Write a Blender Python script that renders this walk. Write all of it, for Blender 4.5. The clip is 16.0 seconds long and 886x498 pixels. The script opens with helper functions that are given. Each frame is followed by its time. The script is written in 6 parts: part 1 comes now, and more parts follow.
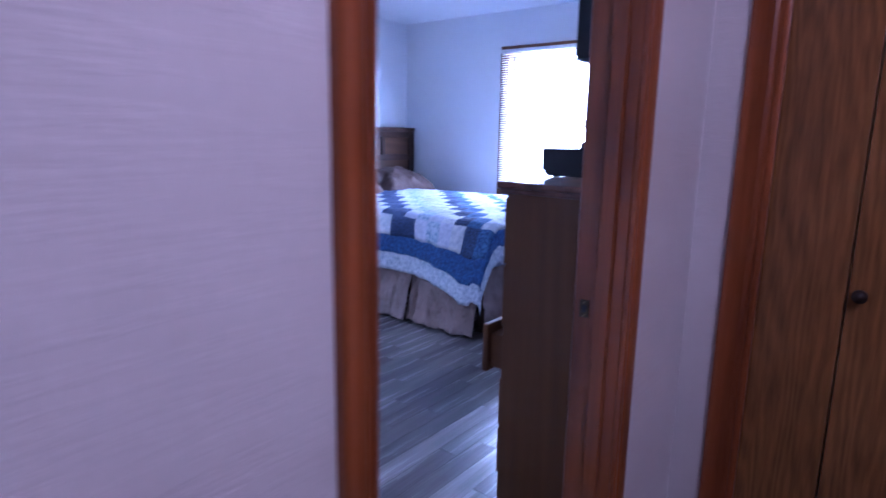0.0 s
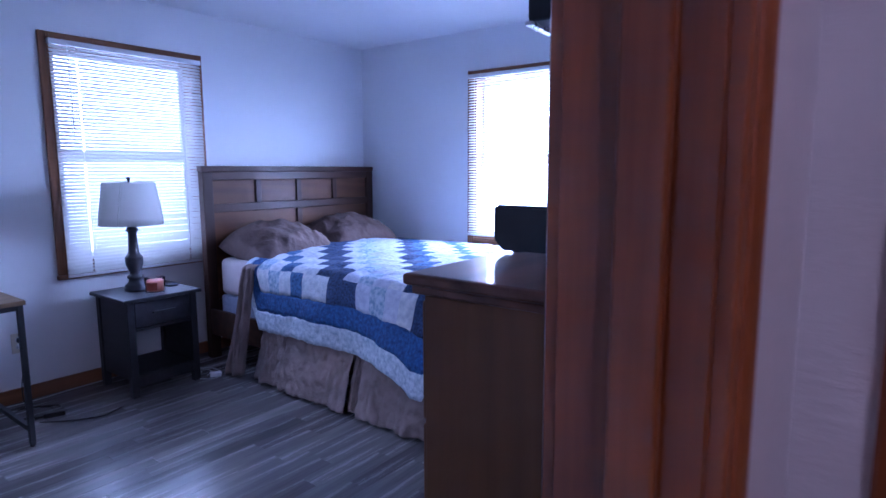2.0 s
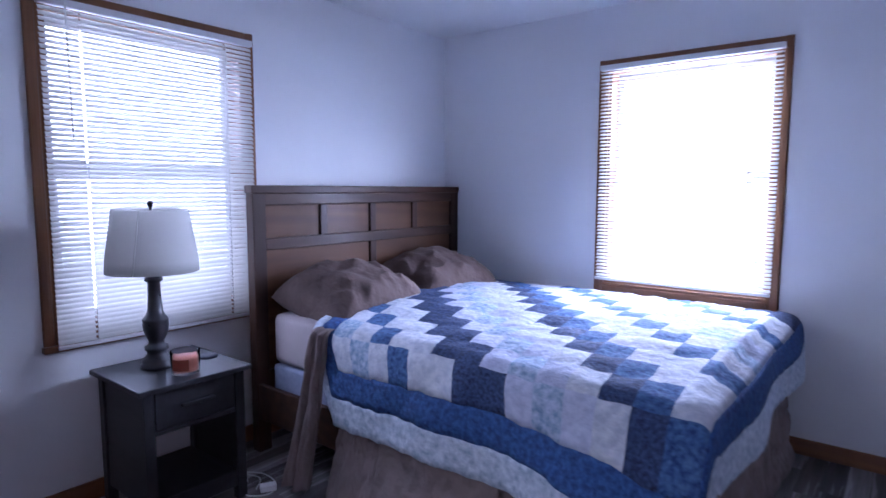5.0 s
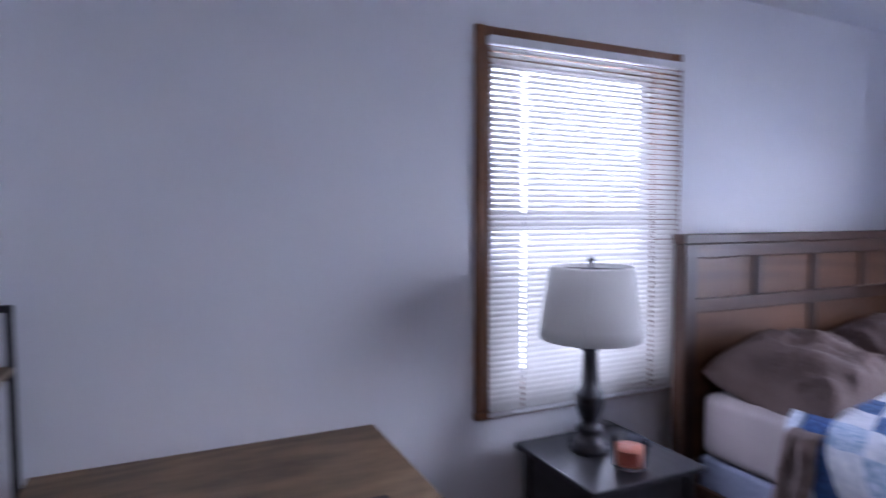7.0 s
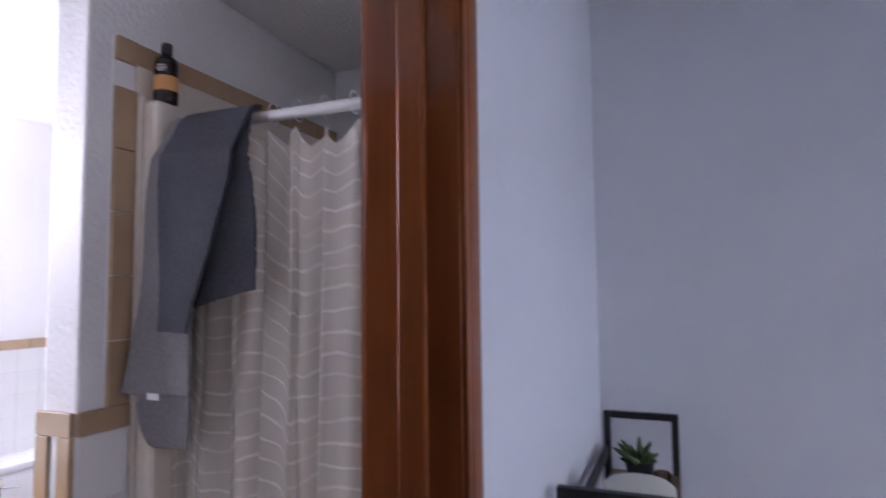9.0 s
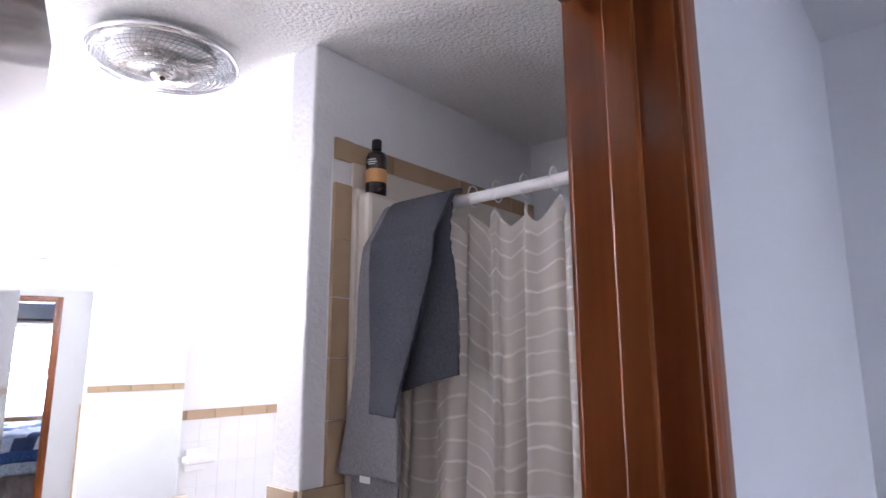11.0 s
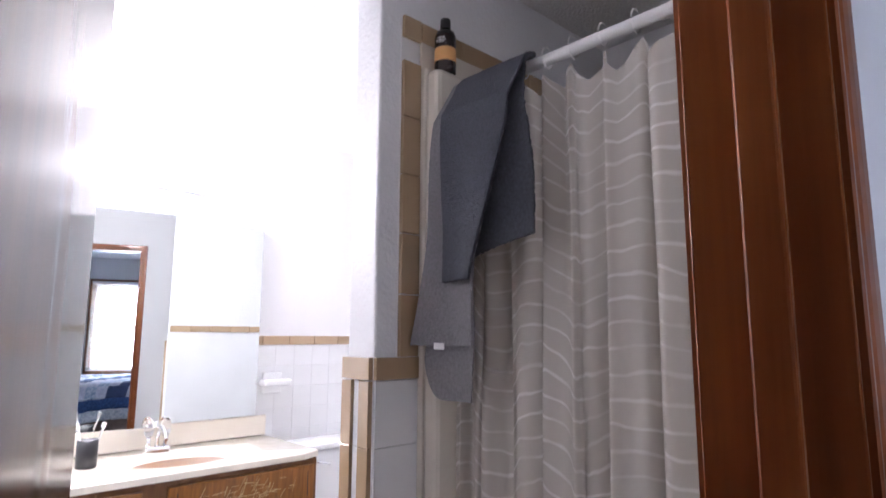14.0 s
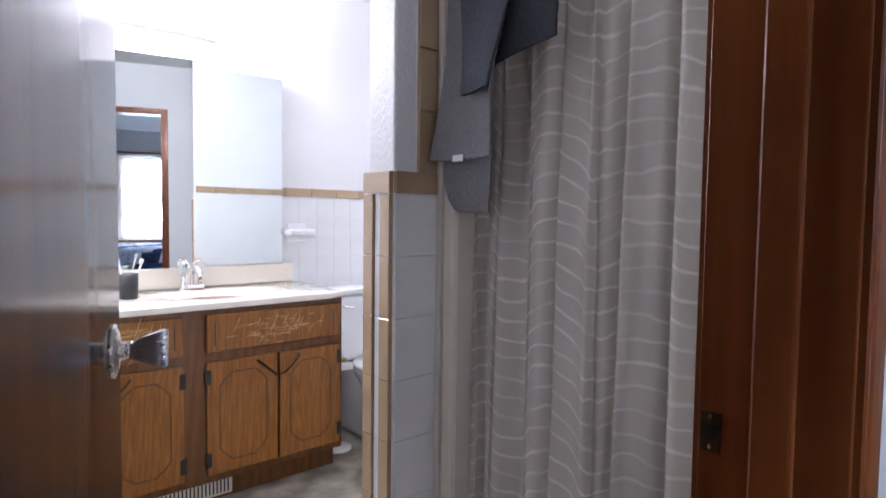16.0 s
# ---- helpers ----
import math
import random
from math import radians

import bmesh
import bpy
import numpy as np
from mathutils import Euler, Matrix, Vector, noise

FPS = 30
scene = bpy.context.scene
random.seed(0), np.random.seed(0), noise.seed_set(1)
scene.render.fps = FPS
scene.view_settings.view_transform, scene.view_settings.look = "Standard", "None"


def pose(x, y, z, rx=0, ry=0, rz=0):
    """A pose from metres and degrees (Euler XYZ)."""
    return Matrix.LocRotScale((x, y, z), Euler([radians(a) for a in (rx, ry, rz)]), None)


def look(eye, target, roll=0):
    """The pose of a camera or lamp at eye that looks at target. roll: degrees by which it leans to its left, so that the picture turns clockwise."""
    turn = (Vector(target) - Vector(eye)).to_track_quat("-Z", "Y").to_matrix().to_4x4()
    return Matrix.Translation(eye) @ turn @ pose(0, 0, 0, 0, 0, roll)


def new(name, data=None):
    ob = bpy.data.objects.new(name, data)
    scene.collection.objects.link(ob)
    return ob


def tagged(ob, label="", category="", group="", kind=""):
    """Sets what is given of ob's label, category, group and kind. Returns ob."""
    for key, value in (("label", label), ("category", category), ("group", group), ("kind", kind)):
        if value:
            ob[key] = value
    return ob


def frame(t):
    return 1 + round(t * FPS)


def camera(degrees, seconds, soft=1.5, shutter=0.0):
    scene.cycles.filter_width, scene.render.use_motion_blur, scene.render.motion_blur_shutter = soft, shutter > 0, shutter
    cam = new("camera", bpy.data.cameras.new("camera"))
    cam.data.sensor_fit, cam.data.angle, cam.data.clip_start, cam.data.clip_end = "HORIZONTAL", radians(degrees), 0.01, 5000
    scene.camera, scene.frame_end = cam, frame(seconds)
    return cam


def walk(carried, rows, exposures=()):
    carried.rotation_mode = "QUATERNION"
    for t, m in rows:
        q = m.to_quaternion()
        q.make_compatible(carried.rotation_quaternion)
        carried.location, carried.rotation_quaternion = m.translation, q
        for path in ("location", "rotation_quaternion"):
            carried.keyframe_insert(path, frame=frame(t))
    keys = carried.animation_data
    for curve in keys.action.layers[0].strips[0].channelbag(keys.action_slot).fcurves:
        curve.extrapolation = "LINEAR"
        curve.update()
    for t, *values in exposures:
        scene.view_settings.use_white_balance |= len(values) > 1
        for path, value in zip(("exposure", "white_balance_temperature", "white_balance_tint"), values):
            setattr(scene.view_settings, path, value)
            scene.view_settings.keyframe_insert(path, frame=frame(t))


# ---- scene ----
cam = camera(74.2, 16.0, shutter=0.5)
PATH = [
    (0, (0.113, 0.234, 1.297), (-1.1, 1.779, 0.918), 1.0),
    (0.5, (0.088, 0.483, 1.328), (-1.061, 2.079, 0.968), -0.3),
    (1, (-0.035, 0.713, 1.328), (-1.19, 2.312, 1.0), -0.3),
    (1.5, (-0.153, 0.893, 1.343), (-1.324, 2.488, 1.052), -0.3),
    (2, (-0.264, 1.081, 1.334), (-1.461, 2.661, 1.07), -0.2),
    (2.5, (-0.392, 1.249, 1.34), (-1.624, 2.806, 1.103), -0.2),
    (3, (-0.575, 1.376, 1.335), (-1.826, 2.922, 1.117), -0.1),
    (5.5, (-1.767, 1.662, 1.363), (-3.006, 3.219, 1.169), 0.3),
    (6, (-2.016, 1.593, 1.34), (-3.305, 3.114, 1.185), -0.1),
    (6.5, (-2.2, 1.557, 1.373), (-3.729, 2.84, 1.252), -0.3),
    (7, (-2.31, 1.444, 1.451), (-4.124, 2.28, 1.339), -0.1),
    (7.5, (-2.32, 1.429, 1.471), (-4.305, 1.668, 1.417), -0.4),
    (8, (-2.4, 1.243, 1.471), (-4.395, 1.1, 1.496), -1.4),
    (8.5, (-2.414, 1.129, 1.5), (-4.354, 0.654, 1.588), -1.0),
    (9, (-2.425, 1.076, 1.568), (-4.276, 0.331, 1.704), -0.6),
    (9.5, (-2.442, 1.059, 1.599), (-4.177, 0.09, 1.821), -0.5),
    (10, (-2.459, 1.047, 1.621), (-4.087, -0.08, 1.908), -0.4),
    (12.3, (-2.48, 1.0, 1.538), (-3.886, -0.369, 1.925), -0.0),
    (12.5, (-2.485, 0.993, 1.516), (-3.879, -0.387, 1.905), 0.0),
    (13, (-2.491, 0.976, 1.466), (-3.862, -0.427, 1.852), 0.2),
    (13.5, (-2.503, 0.963, 1.415), (-3.86, -0.463, 1.769), 0.2),
    (14, (-2.507, 0.961, 1.359), (-3.856, -0.488, 1.645), 0.3),
    (14.5, (-2.504, 0.964, 1.308), (-3.85, -0.502, 1.502), 0.5),
    (15, (-2.505, 0.967, 1.266), (-3.844, -0.516, 1.361), 0.6),
    (15.5, (-2.505, 0.968, 1.227), (-3.833, -0.528, 1.225), 0.7),
    (16, (-2.5, 0.975, 1.19), (-3.813, -0.529, 1.085), 0.7),
]
EXPOSURES = [(0.0, 0.88, 4400, 34), (1.5, 0.65, 4400, 33), (3.0, 0.14, 4500, 33), (5.5, 0.52, 5150, 30), (6.5, 0.72, 5300, 29), (7.0, 0.32, 5600, 29), (7.5, 0.12, 5650, 29), (8.0, 0.3, 5800, 27), (8.5, 0.3, 5750, 27), (9.0, 0.34, 5750, 28), (9.5, 0.55, 5750, 26), (10.0, 0.75, 5800, 25), (12.5, 0.72, 6000, 23), (13.5, 0.56, 6000, 23), (15.5, 0.33, 5750, 20), (16.0, 0.26, 5700, 19)]
walk(cam, [(t, look(eye, target, roll)) for t, eye, target, roll in PATH], EXPOSURES)

# ---- world and light ----
H = 2.44
XW, XE, YS, YN = -4.235, -0.442, 0.845, 5.085
world = bpy.data.worlds.new("sky")
scene.world = world
world.use_nodes = True
wt = world.node_tree
sky = wt.nodes.new("ShaderNodeTexSky")
sky.sky_type = "NISHITA"
sky.sun_disc = False
sky.sun_elevation = radians(45)
sky.sun_rotation = radians(20)
wt.links.new(sky.outputs[0], wt.nodes["Background"].inputs[0])
wt.nodes["Background"].inputs[1].default_value = 0.12


def area_lamp(name, m, w, h, watts, colour):
    data = bpy.data.lights.new(name, "AREA")
    data.shape, data.size, data.size_y, data.energy, data.color = "RECTANGLE", w, h, watts, colour
    ob = new(name, data)
    ob.matrix_world = m
    return ob


area_lamp("daylight_west", look((XW - 0.17, 2.965, 1.43), (0, 2.965, 1.43)), 0.86, 1.30, 18, (0.86, 0.93, 1.0))
area_lamp("daylight_north", look((-2.52, YN + 0.17, 1.43), (-2.52, 0, 1.43)), 0.86, 1.24, 70, (0.86, 0.93, 1.0))


# ---- materials ----
def nodes_of(name):
    m = bpy.data.materials.new(name)
    m.use_nodes = True
    t = m.node_tree
    return m, t, t.nodes["Principled BSDF"]


def put_ramp(t, fac, c1, c2, lo=0.3, hi=0.7):
    r = t.nodes.new("ShaderNodeValToRGB")
    r.color_ramp.elements[0].position, r.color_ramp.elements[1].position = lo, hi
    r.color_ramp.elements[0].color, r.color_ramp.elements[1].color = (*c1, 1), (*c2, 1)
    t.links.new(fac, r.inputs[0])
    return r


def put_noise(t, scale, detail=4.0, stretch=None, rough=0.5, coord="Object"):
    tc = t.nodes.new("ShaderNodeTexCoord")
    n = t.nodes.new("ShaderNodeTexNoise")
    n.inputs["Scale"].default_value, n.inputs["Detail"].default_value = scale, detail
    n.inputs["Roughness"].default_value = rough
    if stretch:
        mp = t.nodes.new("ShaderNodeMapping")
        mp.inputs["Scale"].default_value = stretch
        t.links.new(tc.outputs[coord], mp.inputs[0])
        t.links.new(mp.outputs[0], n.inputs[0])
    else:
        t.links.new(tc.outputs[coord], n.inputs[0])
    return n


def put_bump(t, bsdf, fac, strength, distance=0.005):
    b = t.nodes.new("ShaderNodeBump")
    b.inputs["Strength"].default_value, b.inputs["Distance"].default_value = strength, distance
    t.links.new(fac, b.inputs["Height"])
    t.links.new(b.outputs[0], bsdf.inputs["Normal"])


def surface(name, c1, c2, scale=3.0, rough=0.6, bump_scale=0.0, bump=0.2, metal=0.0, coat=0.0, dist=0.003, stretch=None):
    """A plain surface with broad stains, slight gloss change and fine relief."""
    m, t, b = nodes_of(name)
    n = put_noise(t, scale, 5.0, stretch)
    t.links.new(put_ramp(t, n.outputs[0], c1, c2).outputs[0], b.inputs["Base Color"])
    mr = t.nodes.new("ShaderNodeMapRange")
    mr.inputs[3].default_value, mr.inputs[4].default_value = max(0.02, rough - 0.08), min(1, rough + 0.08)
    n2 = put_noise(t, scale * 4 + 3)
    t.links.new(n2.outputs[0], mr.inputs[0])
    t.links.new(mr.outputs[0], b.inputs["Roughness"])
    b.inputs["Metallic"].default_value = metal
    b.inputs["Coat Weight"].default_value = coat
    b.inputs["Coat Roughness"].default_value = 0.08
    if bump_scale:
        put_bump(t, b, put_noise(t, bump_scale, 3.0).outputs[0], bump, dist)
    return m


def wood(name, dark, light, grain=(1, 1, 0.06), scale=28.0, rough=0.35, coat=0.3, bump=0.08, rings=0.35, wave=(5.0, 22.0, 0.55)):
    """Varnished wood: long grain, slow colour drift and cathedral rings."""
    m, t, b = nodes_of(name)
    n = put_noise(t, scale, 6.0, grain, 0.6)
    slow = put_noise(t, 1.7, 3.0, (1, 1, 0.5))
    tc = t.nodes.new("ShaderNodeTexCoord")
    mp = t.nodes.new("ShaderNodeMapping")
    mp.inputs["Scale"].default_value = grain
    w = t.nodes.new("ShaderNodeTexWave")
    w.wave_type, w.bands_direction = "BANDS", "DIAGONAL"
    w.inputs["Scale"].default_value, w.inputs["Distortion"].default_value = wave[0], wave[1]
    w.inputs["Detail"].default_value, w.inputs["Detail Scale"].default_value = 2.0, wave[2]
    w.inputs["Detail Roughness"].default_value = 0.4
    t.links.new(tc.outputs["Object"], mp.inputs[0])
    t.links.new(mp.outputs[0], w.inputs[0])
    mix = t.nodes.new("ShaderNodeMix")
    mix.inputs[0].default_value = rings
    t.links.new(n.outputs[0], mix.inputs[2])
    t.links.new(w.outputs["Fac"], mix.inputs[3])
    mix2 = t.nodes.new("ShaderNodeMix")
    mix2.inputs[0].default_value = 0.35
    t.links.new(mix.outputs[0], mix2.inputs[2])
    t.links.new(slow.outputs[0], mix2.inputs[3])
    t.links.new(put_ramp(t, mix2.outputs[0], dark, light, 0.25, 0.75).outputs[0], b.inputs["Base Color"])
    b.inputs["Roughness"].default_value = rough
    b.inputs["Specular IOR Level"].default_value = 0.25
    b.inputs["Coat Weight"].default_value = coat
    b.inputs["Coat Roughness"].default_value = 0.06
    put_bump(t, b, n.outputs[0], bump, 0.002)
    return m


def random_wood(name, colours, grain, rough):
    """Planks that differ by the piece."""
    m, t, b = nodes_of(name)
    oi = t.nodes.new("ShaderNodeObjectInfo")
    r = t.nodes.new("ShaderNodeValToRGB")
    r.color_ramp.elements[0].color, r.color_ramp.elements[1].color = (*colours[0], 1), (*colours[-1], 1)
    for i, c in enumerate(colours[1:-1], 1):
        r.color_ramp.elements.new(i / (len(colours) - 1)).color = (*c, 1)
    t.links.new(oi.outputs["Random"], r.inputs[0])
    n = put_noise(t, 22.0, 6.0, grain, 0.65)
    g = put_ramp(t, n.outputs[0], (0.45, 0.45, 0.46), (1.25, 1.22, 1.2), 0.3, 0.72)
    mx = t.nodes.new("ShaderNodeMix")
    mx.data_type, mx.blend_type = "RGBA", "MULTIPLY"
    mx.inputs[0].default_value = 1.0
    t.links.new(r.outputs[0], mx.inputs[6])
    t.links.new(g.outputs[0], mx.inputs[7])
    t.links.new(mx.outputs[2], b.inputs["Base Color"])
    mr = t.nodes.new("ShaderNodeMapRange")
    mr.inputs[3].default_value, mr.inputs[4].default_value = rough - 0.06, rough + 0.1
    t.links.new(n.outputs[0], mr.inputs[0])
    t.links.new(mr.outputs[0], b.inputs["Roughness"])
    put_bump(t, b, n.outputs[0], 0.12, 0.0015)
    return m


M_WALL = surface("white_wall_paint", (0.78, 0.785, 0.80), (0.82, 0.825, 0.84), 1.2, 0.55, 140, 0.12)
M_TEXWALL = surface("trowelled_wall", (0.70, 0.69, 0.70), (0.78, 0.76, 0.77), 1.5, 0.5, 0, stretch=(1, 1, 1))
M_CEIL = surface("ceiling_paint", (0.76, 0.77, 0.78), (0.81, 0.82, 0.83), 1.0, 0.8, 60, 0.3)
M_POPCORN = surface("stippled_ceiling", (0.74, 0.74, 0.73), (0.84, 0.84, 0.83), 120, 0.9, 95, 1.0, dist=0.008)
M_ORANGEPEEL = surface("orange_peel_paint", (0.72, 0.73, 0.75), (0.78, 0.79, 0.81), 2, 0.4, 70, 0.55, dist=0.006)
M_TRIM = wood("red_brown_varnish", (0.115, 0.026, 0.006), (0.38, 0.112, 0.029), (1, 1, 0.05), 34, 0.28, 0.5, 0.10, 0.25)
M_TRIM_H = wood("red_brown_varnish_across", (0.135, 0.034, 0.010), (0.285, 0.084, 0.025), (0.05, 0.05, 1), 30, 0.28, 0.6, 0.05, 0.15)
M_WINTRIM = wood("brown_window_varnish", (0.13, 0.055, 0.024), (0.27, 0.125, 0.055), (1, 1, 0.06), 30, 0.35, 0.4, 0.05, 0.15)
M_WINTRIM_H = wood("brown_window_varnish_across", (0.13, 0.055, 0.024), (0.27, 0.125, 0.055), (0.06, 0.06, 1), 30, 0.35, 0.4, 0.05, 0.15)
M_OAKDOOR = wood("dark_oak_veneer", (0.065, 0.026, 0.007), (0.34, 0.150, 0.045), (1, 1, 0.10), 70, 0.35, 0.25, 0.08, 0.16, (22.0, 24.0, 0.5))
M_BATHDOOR = wood("glossy_birch_door", (0.036, 0.011, 0.003), (0.070, 0.023, 0.006), (1, 1, 0.05), 60, 0.45, 0.62, 0.06, 0.2)
M_VANITY = wood("honey_oak", (0.095, 0.032, 0.0045), (0.33, 0.130, 0.022), (1, 1, 0.10), 80, 0.35, 0.2, 0.08, 0.14, (26.0, 16.0, 0.6))
M_VANITYDARK = wood("dark_oak_frame", (0.065, 0.023, 0.005), (0.17, 0.068, 0.017), (1, 1, 0.12), 45, 0.38, 0.2, 0.08, 0.2, (12.0, 8.0, 0.5))
M_HEAD = wood("walnut_stain", (0.030, 0.014, 0.009), (0.085, 0.038, 0.021), (1, 0.07, 1), 22, 0.48, 0.12, 0.05, 0.2)
M_HEAD_V = wood("walnut_stain_upright", (0.026, 0.012, 0.008), (0.07, 0.032, 0.018), (1, 1, 0.07), 22, 0.48, 0.12, 0.05, 0.2)
M_PANEL = wood("walnut_panel", (0.060, 0.026, 0.012), (0.14, 0.062, 0.028), (1, 0.07, 1), 18, 0.52, 0.06, 0.05, 0.3)
M_DRESSER = wood("brown_chest_side", (0.100, 0.039, 0.012), (0.19, 0.078, 0.026), (1, 1, 0.05), 22, 0.5, 0.08, 0.05, 0.15)
M_DRESSTOP = wood("dark_mahogany_top", (0.075, 0.028, 0.016), (0.24, 0.100, 0.055), (1, 0.07, 1), 18, 0.36, 0.35, 0.04, 0.25)
M_RUSTIC = wood("rustic_desk_board", (0.055, 0.033, 0.018), (0.36, 0.235, 0.125), (1, 0.30, 1), 11, 0.5, 0.05, 0.1, 0.12)
M_BLACKWOOD = wood("black_brown_laminate", (0.016, 0.016, 0.019), (0.040, 0.039, 0.045), (0.1, 1, 1), 30, 0.44, 0.16, 0.03, 0.1)
M_CHAIR = wood("espresso_chair_wood", (0.012, 0.008, 0.007), (0.032, 0.021, 0.016), (1, 1, 0.1), 25, 0.4, 0.2, 0.04, 0.1)
M_BLACKMETAL = surface("black_steel", (0.012, 0.012, 0.013), (0.022, 0.022, 0.024), 6, 0.45, 200, 0.1)
M_BLACKPLASTIC = surface("black_plastic", (0.008, 0.008, 0.010), (0.016, 0.016, 0.019), 8, 0.4, 260, 0.08)
M_SCREEN = surface("screen_glass", (0.004, 0.004, 0.005), (0.006, 0.006, 0.007), 3, 0.12)
M_LAMPBASE = surface("bronze_resin", (0.012, 0.013, 0.018), (0.030, 0.030, 0.036), 12, 0.3, 40, 0.15, coat=0.3)
M_CHROME = surface("chrome", (0.75, 0.76, 0.78), (0.85, 0.86, 0.88), 4, 0.12, metal=1.0)
M_BRUSHED = surface("brushed_nickel", (0.48, 0.46, 0.43), (0.58, 0.56, 0.53), 30, 0.28, metal=1.0)
M_BRASS = surface("worn_brass", (0.22, 0.15, 0.07), (0.40, 0.28, 0.13), 14, 0.35, metal=1.0)
M_OLDBRASS = surface("tarnished_brass", (0.045, 0.028, 0.015), (0.10, 0.065, 0.03), 30, 0.45, metal=0.8)
M_MESH = surface("dull_wire", (0.22, 0.22, 0.23), (0.34, 0.34, 0.35), 20, 0.35, metal=1.0)
M_IRON = surface("black_iron", (0.02, 0.018, 0.017), (0.05, 0.045, 0.04), 18, 0.5, 90, 0.3, metal=0.6)
M_CERAMIC = surface("white_ceramic", (0.76, 0.77, 0.78), (0.80, 0.81, 0.82), 2, 0.1, coat=0.5)
M_WHITETILE = surface("white_glazed_tile", (0.72, 0.73, 0.74), (0.77, 0.78, 0.79), 3, 0.14, 12, 0.05, coat=0.3)
M_TANTILE = surface("tan_glazed_tile", (0.37, 0.26, 0.155), (0.44, 0.32, 0.20), 5, 0.18, 14, 0.05, coat=0.3)
M_GROUT = surface("grout", (0.74, 0.74, 0.75), (0.79, 0.79, 0.80), 20, 0.5)
M_SURROUND = surface("cream_fibreglass", (0.64, 0.59, 0.51), (0.69, 0.64, 0.56), 2, 0.22, coat=0.2)
M_COUNTER = surface("cream_cultured_marble", (0.76, 0.70, 0.60), (0.82, 0.77, 0.68), 4, 0.15, coat=0.4)
M_WHITEPLASTIC = surface("white_plastic", (0.72, 0.72, 0.72), (0.78, 0.78, 0.78), 6, 0.3)
M_ALMOND = surface("almond_plastic", (0.60, 0.55, 0.45), (0.66, 0.61, 0.50), 6, 0.35)
M_TAUPE = surface("taupe_cotton", (0.095, 0.060, 0.052), (0.140, 0.095, 0.083), 5, 0.9, 11, 0.8, dist=0.03)
M_SKIRT = surface("taupe_bed_skirt", (0.19, 0.145, 0.135), (0.27, 0.21, 0.195), 6, 0.92, 13, 0.8, dist=0.03)
M_SHEET = surface("grey_pink_sheet", (0.40, 0.345, 0.345), (0.47, 0.41, 0.41), 5, 0.9, 200, 0.25)
M_BOXSPRING = surface("blue_grey_ticking", (0.27, 0.30, 0.42), (0.34, 0.37, 0.50), 40, 0.85, 200, 0.25)
M_TOWEL_D = surface("slate_terry", (0.036, 0.039, 0.050), (0.062, 0.066, 0.084), 150, 0.97, 320, 0.7, dist=0.006)
M_TOWEL_L = surface("grey_terry", (0.17, 0.165, 0.175), (0.235, 0.225, 0.24), 150, 0.97, 320, 0.7, dist=0.006)
M_LABEL = surface("white_label", (0.62, 0.62, 0.62), (0.7, 0.7, 0.7), 8, 0.7)
M_CORD = surface("white_cord", (0.5, 0.49, 0.46), (0.6, 0.59, 0.56), 9, 0.5)
M_BLACKCORD = surface("black_cord", (0.012, 0.012, 0.012), (0.02, 0.02, 0.02), 9, 0.5)
M_PLANK = random_wood("grey_laminate", [(0.10, 0.092, 0.094), (0.25, 0.235, 0.232), (0.145, 0.13, 0.126), (0.37, 0.35, 0.342), (0.19, 0.172, 0.168), (0.11, 0.102, 0.104)], (1, 0.05, 1), 0.24)
M_UNDER = surface("dark_underlay", (0.03, 0.03, 0.03), (0.05, 0.05, 0.05), 6, 0.9)
M_VINYL = surface("stone_look_vinyl", (0.13, 0.105, 0.075), (0.44, 0.40, 0.33), 9, 0.35, 30, 0.1)
M_BUSH = surface("blurred_yard", (0.10, 0.14, 0.06), (0.3, 0.33, 0.2), 0.4, 0.9)
M_LEAF = surface("succulent_green", (0.05, 0.09, 0.03), (0.14, 0.20, 0.07), 20, 0.5)
M_WICKER = surface("woven_straw", (0.30, 0.19, 0.08), (0.50, 0.35, 0.17), 60, 0.8, 160, 0.8)
M_STONE = surface("brown_stoneware", (0.06, 0.045, 0.045), (0.11, 0.085, 0.08), 10, 0.5)
M_CREAM = surface("cream_wax", (0.62, 0.60, 0.50), (0.70, 0.68, 0.58), 5, 0.5)
M_ORANGE = surface("orange_wax", (0.78, 0.30, 0.20), (0.84, 0.36, 0.25), 5, 0.35)
M_CANLABEL = surface("rust_label", (0.34, 0.07, 0.035), (0.42, 0.10, 0.05), 30, 0.6)
M_BOTTLE = surface("brown_black_bottle", (0.020, 0.012, 0.012), (0.03, 0.018, 0.018), 8, 0.25)
M_AMBER = surface("amber_label", (0.62, 0.31, 0.10), (0.68, 0.36, 0.13), 9, 0.5)
M_CHARGER = surface("blue_black_felt", (0.010, 0.014, 0.03), (0.02, 0.026, 0.05), 30, 0.6)


def mirror_material():
    m, t, b = nodes_of("silvered_mirror")
    b.inputs["Metallic"].default_value = 1.0
    b.inputs["Base Color"].default_value = (0.80, 0.84, 0.84, 1)
    b.inputs["Roughness"].default_value = 0.015
    return m


def glass_material(name, tint=(0.95, 0.97, 1.0), rough=0.02):
    m, t, b = nodes_of(name)
    b.inputs["Transmission Weight"].default_value = 1.0
    b.inputs["Base Color"].default_value = (*tint, 1)
    b.inputs["Roughness"].default_value = rough
    return m


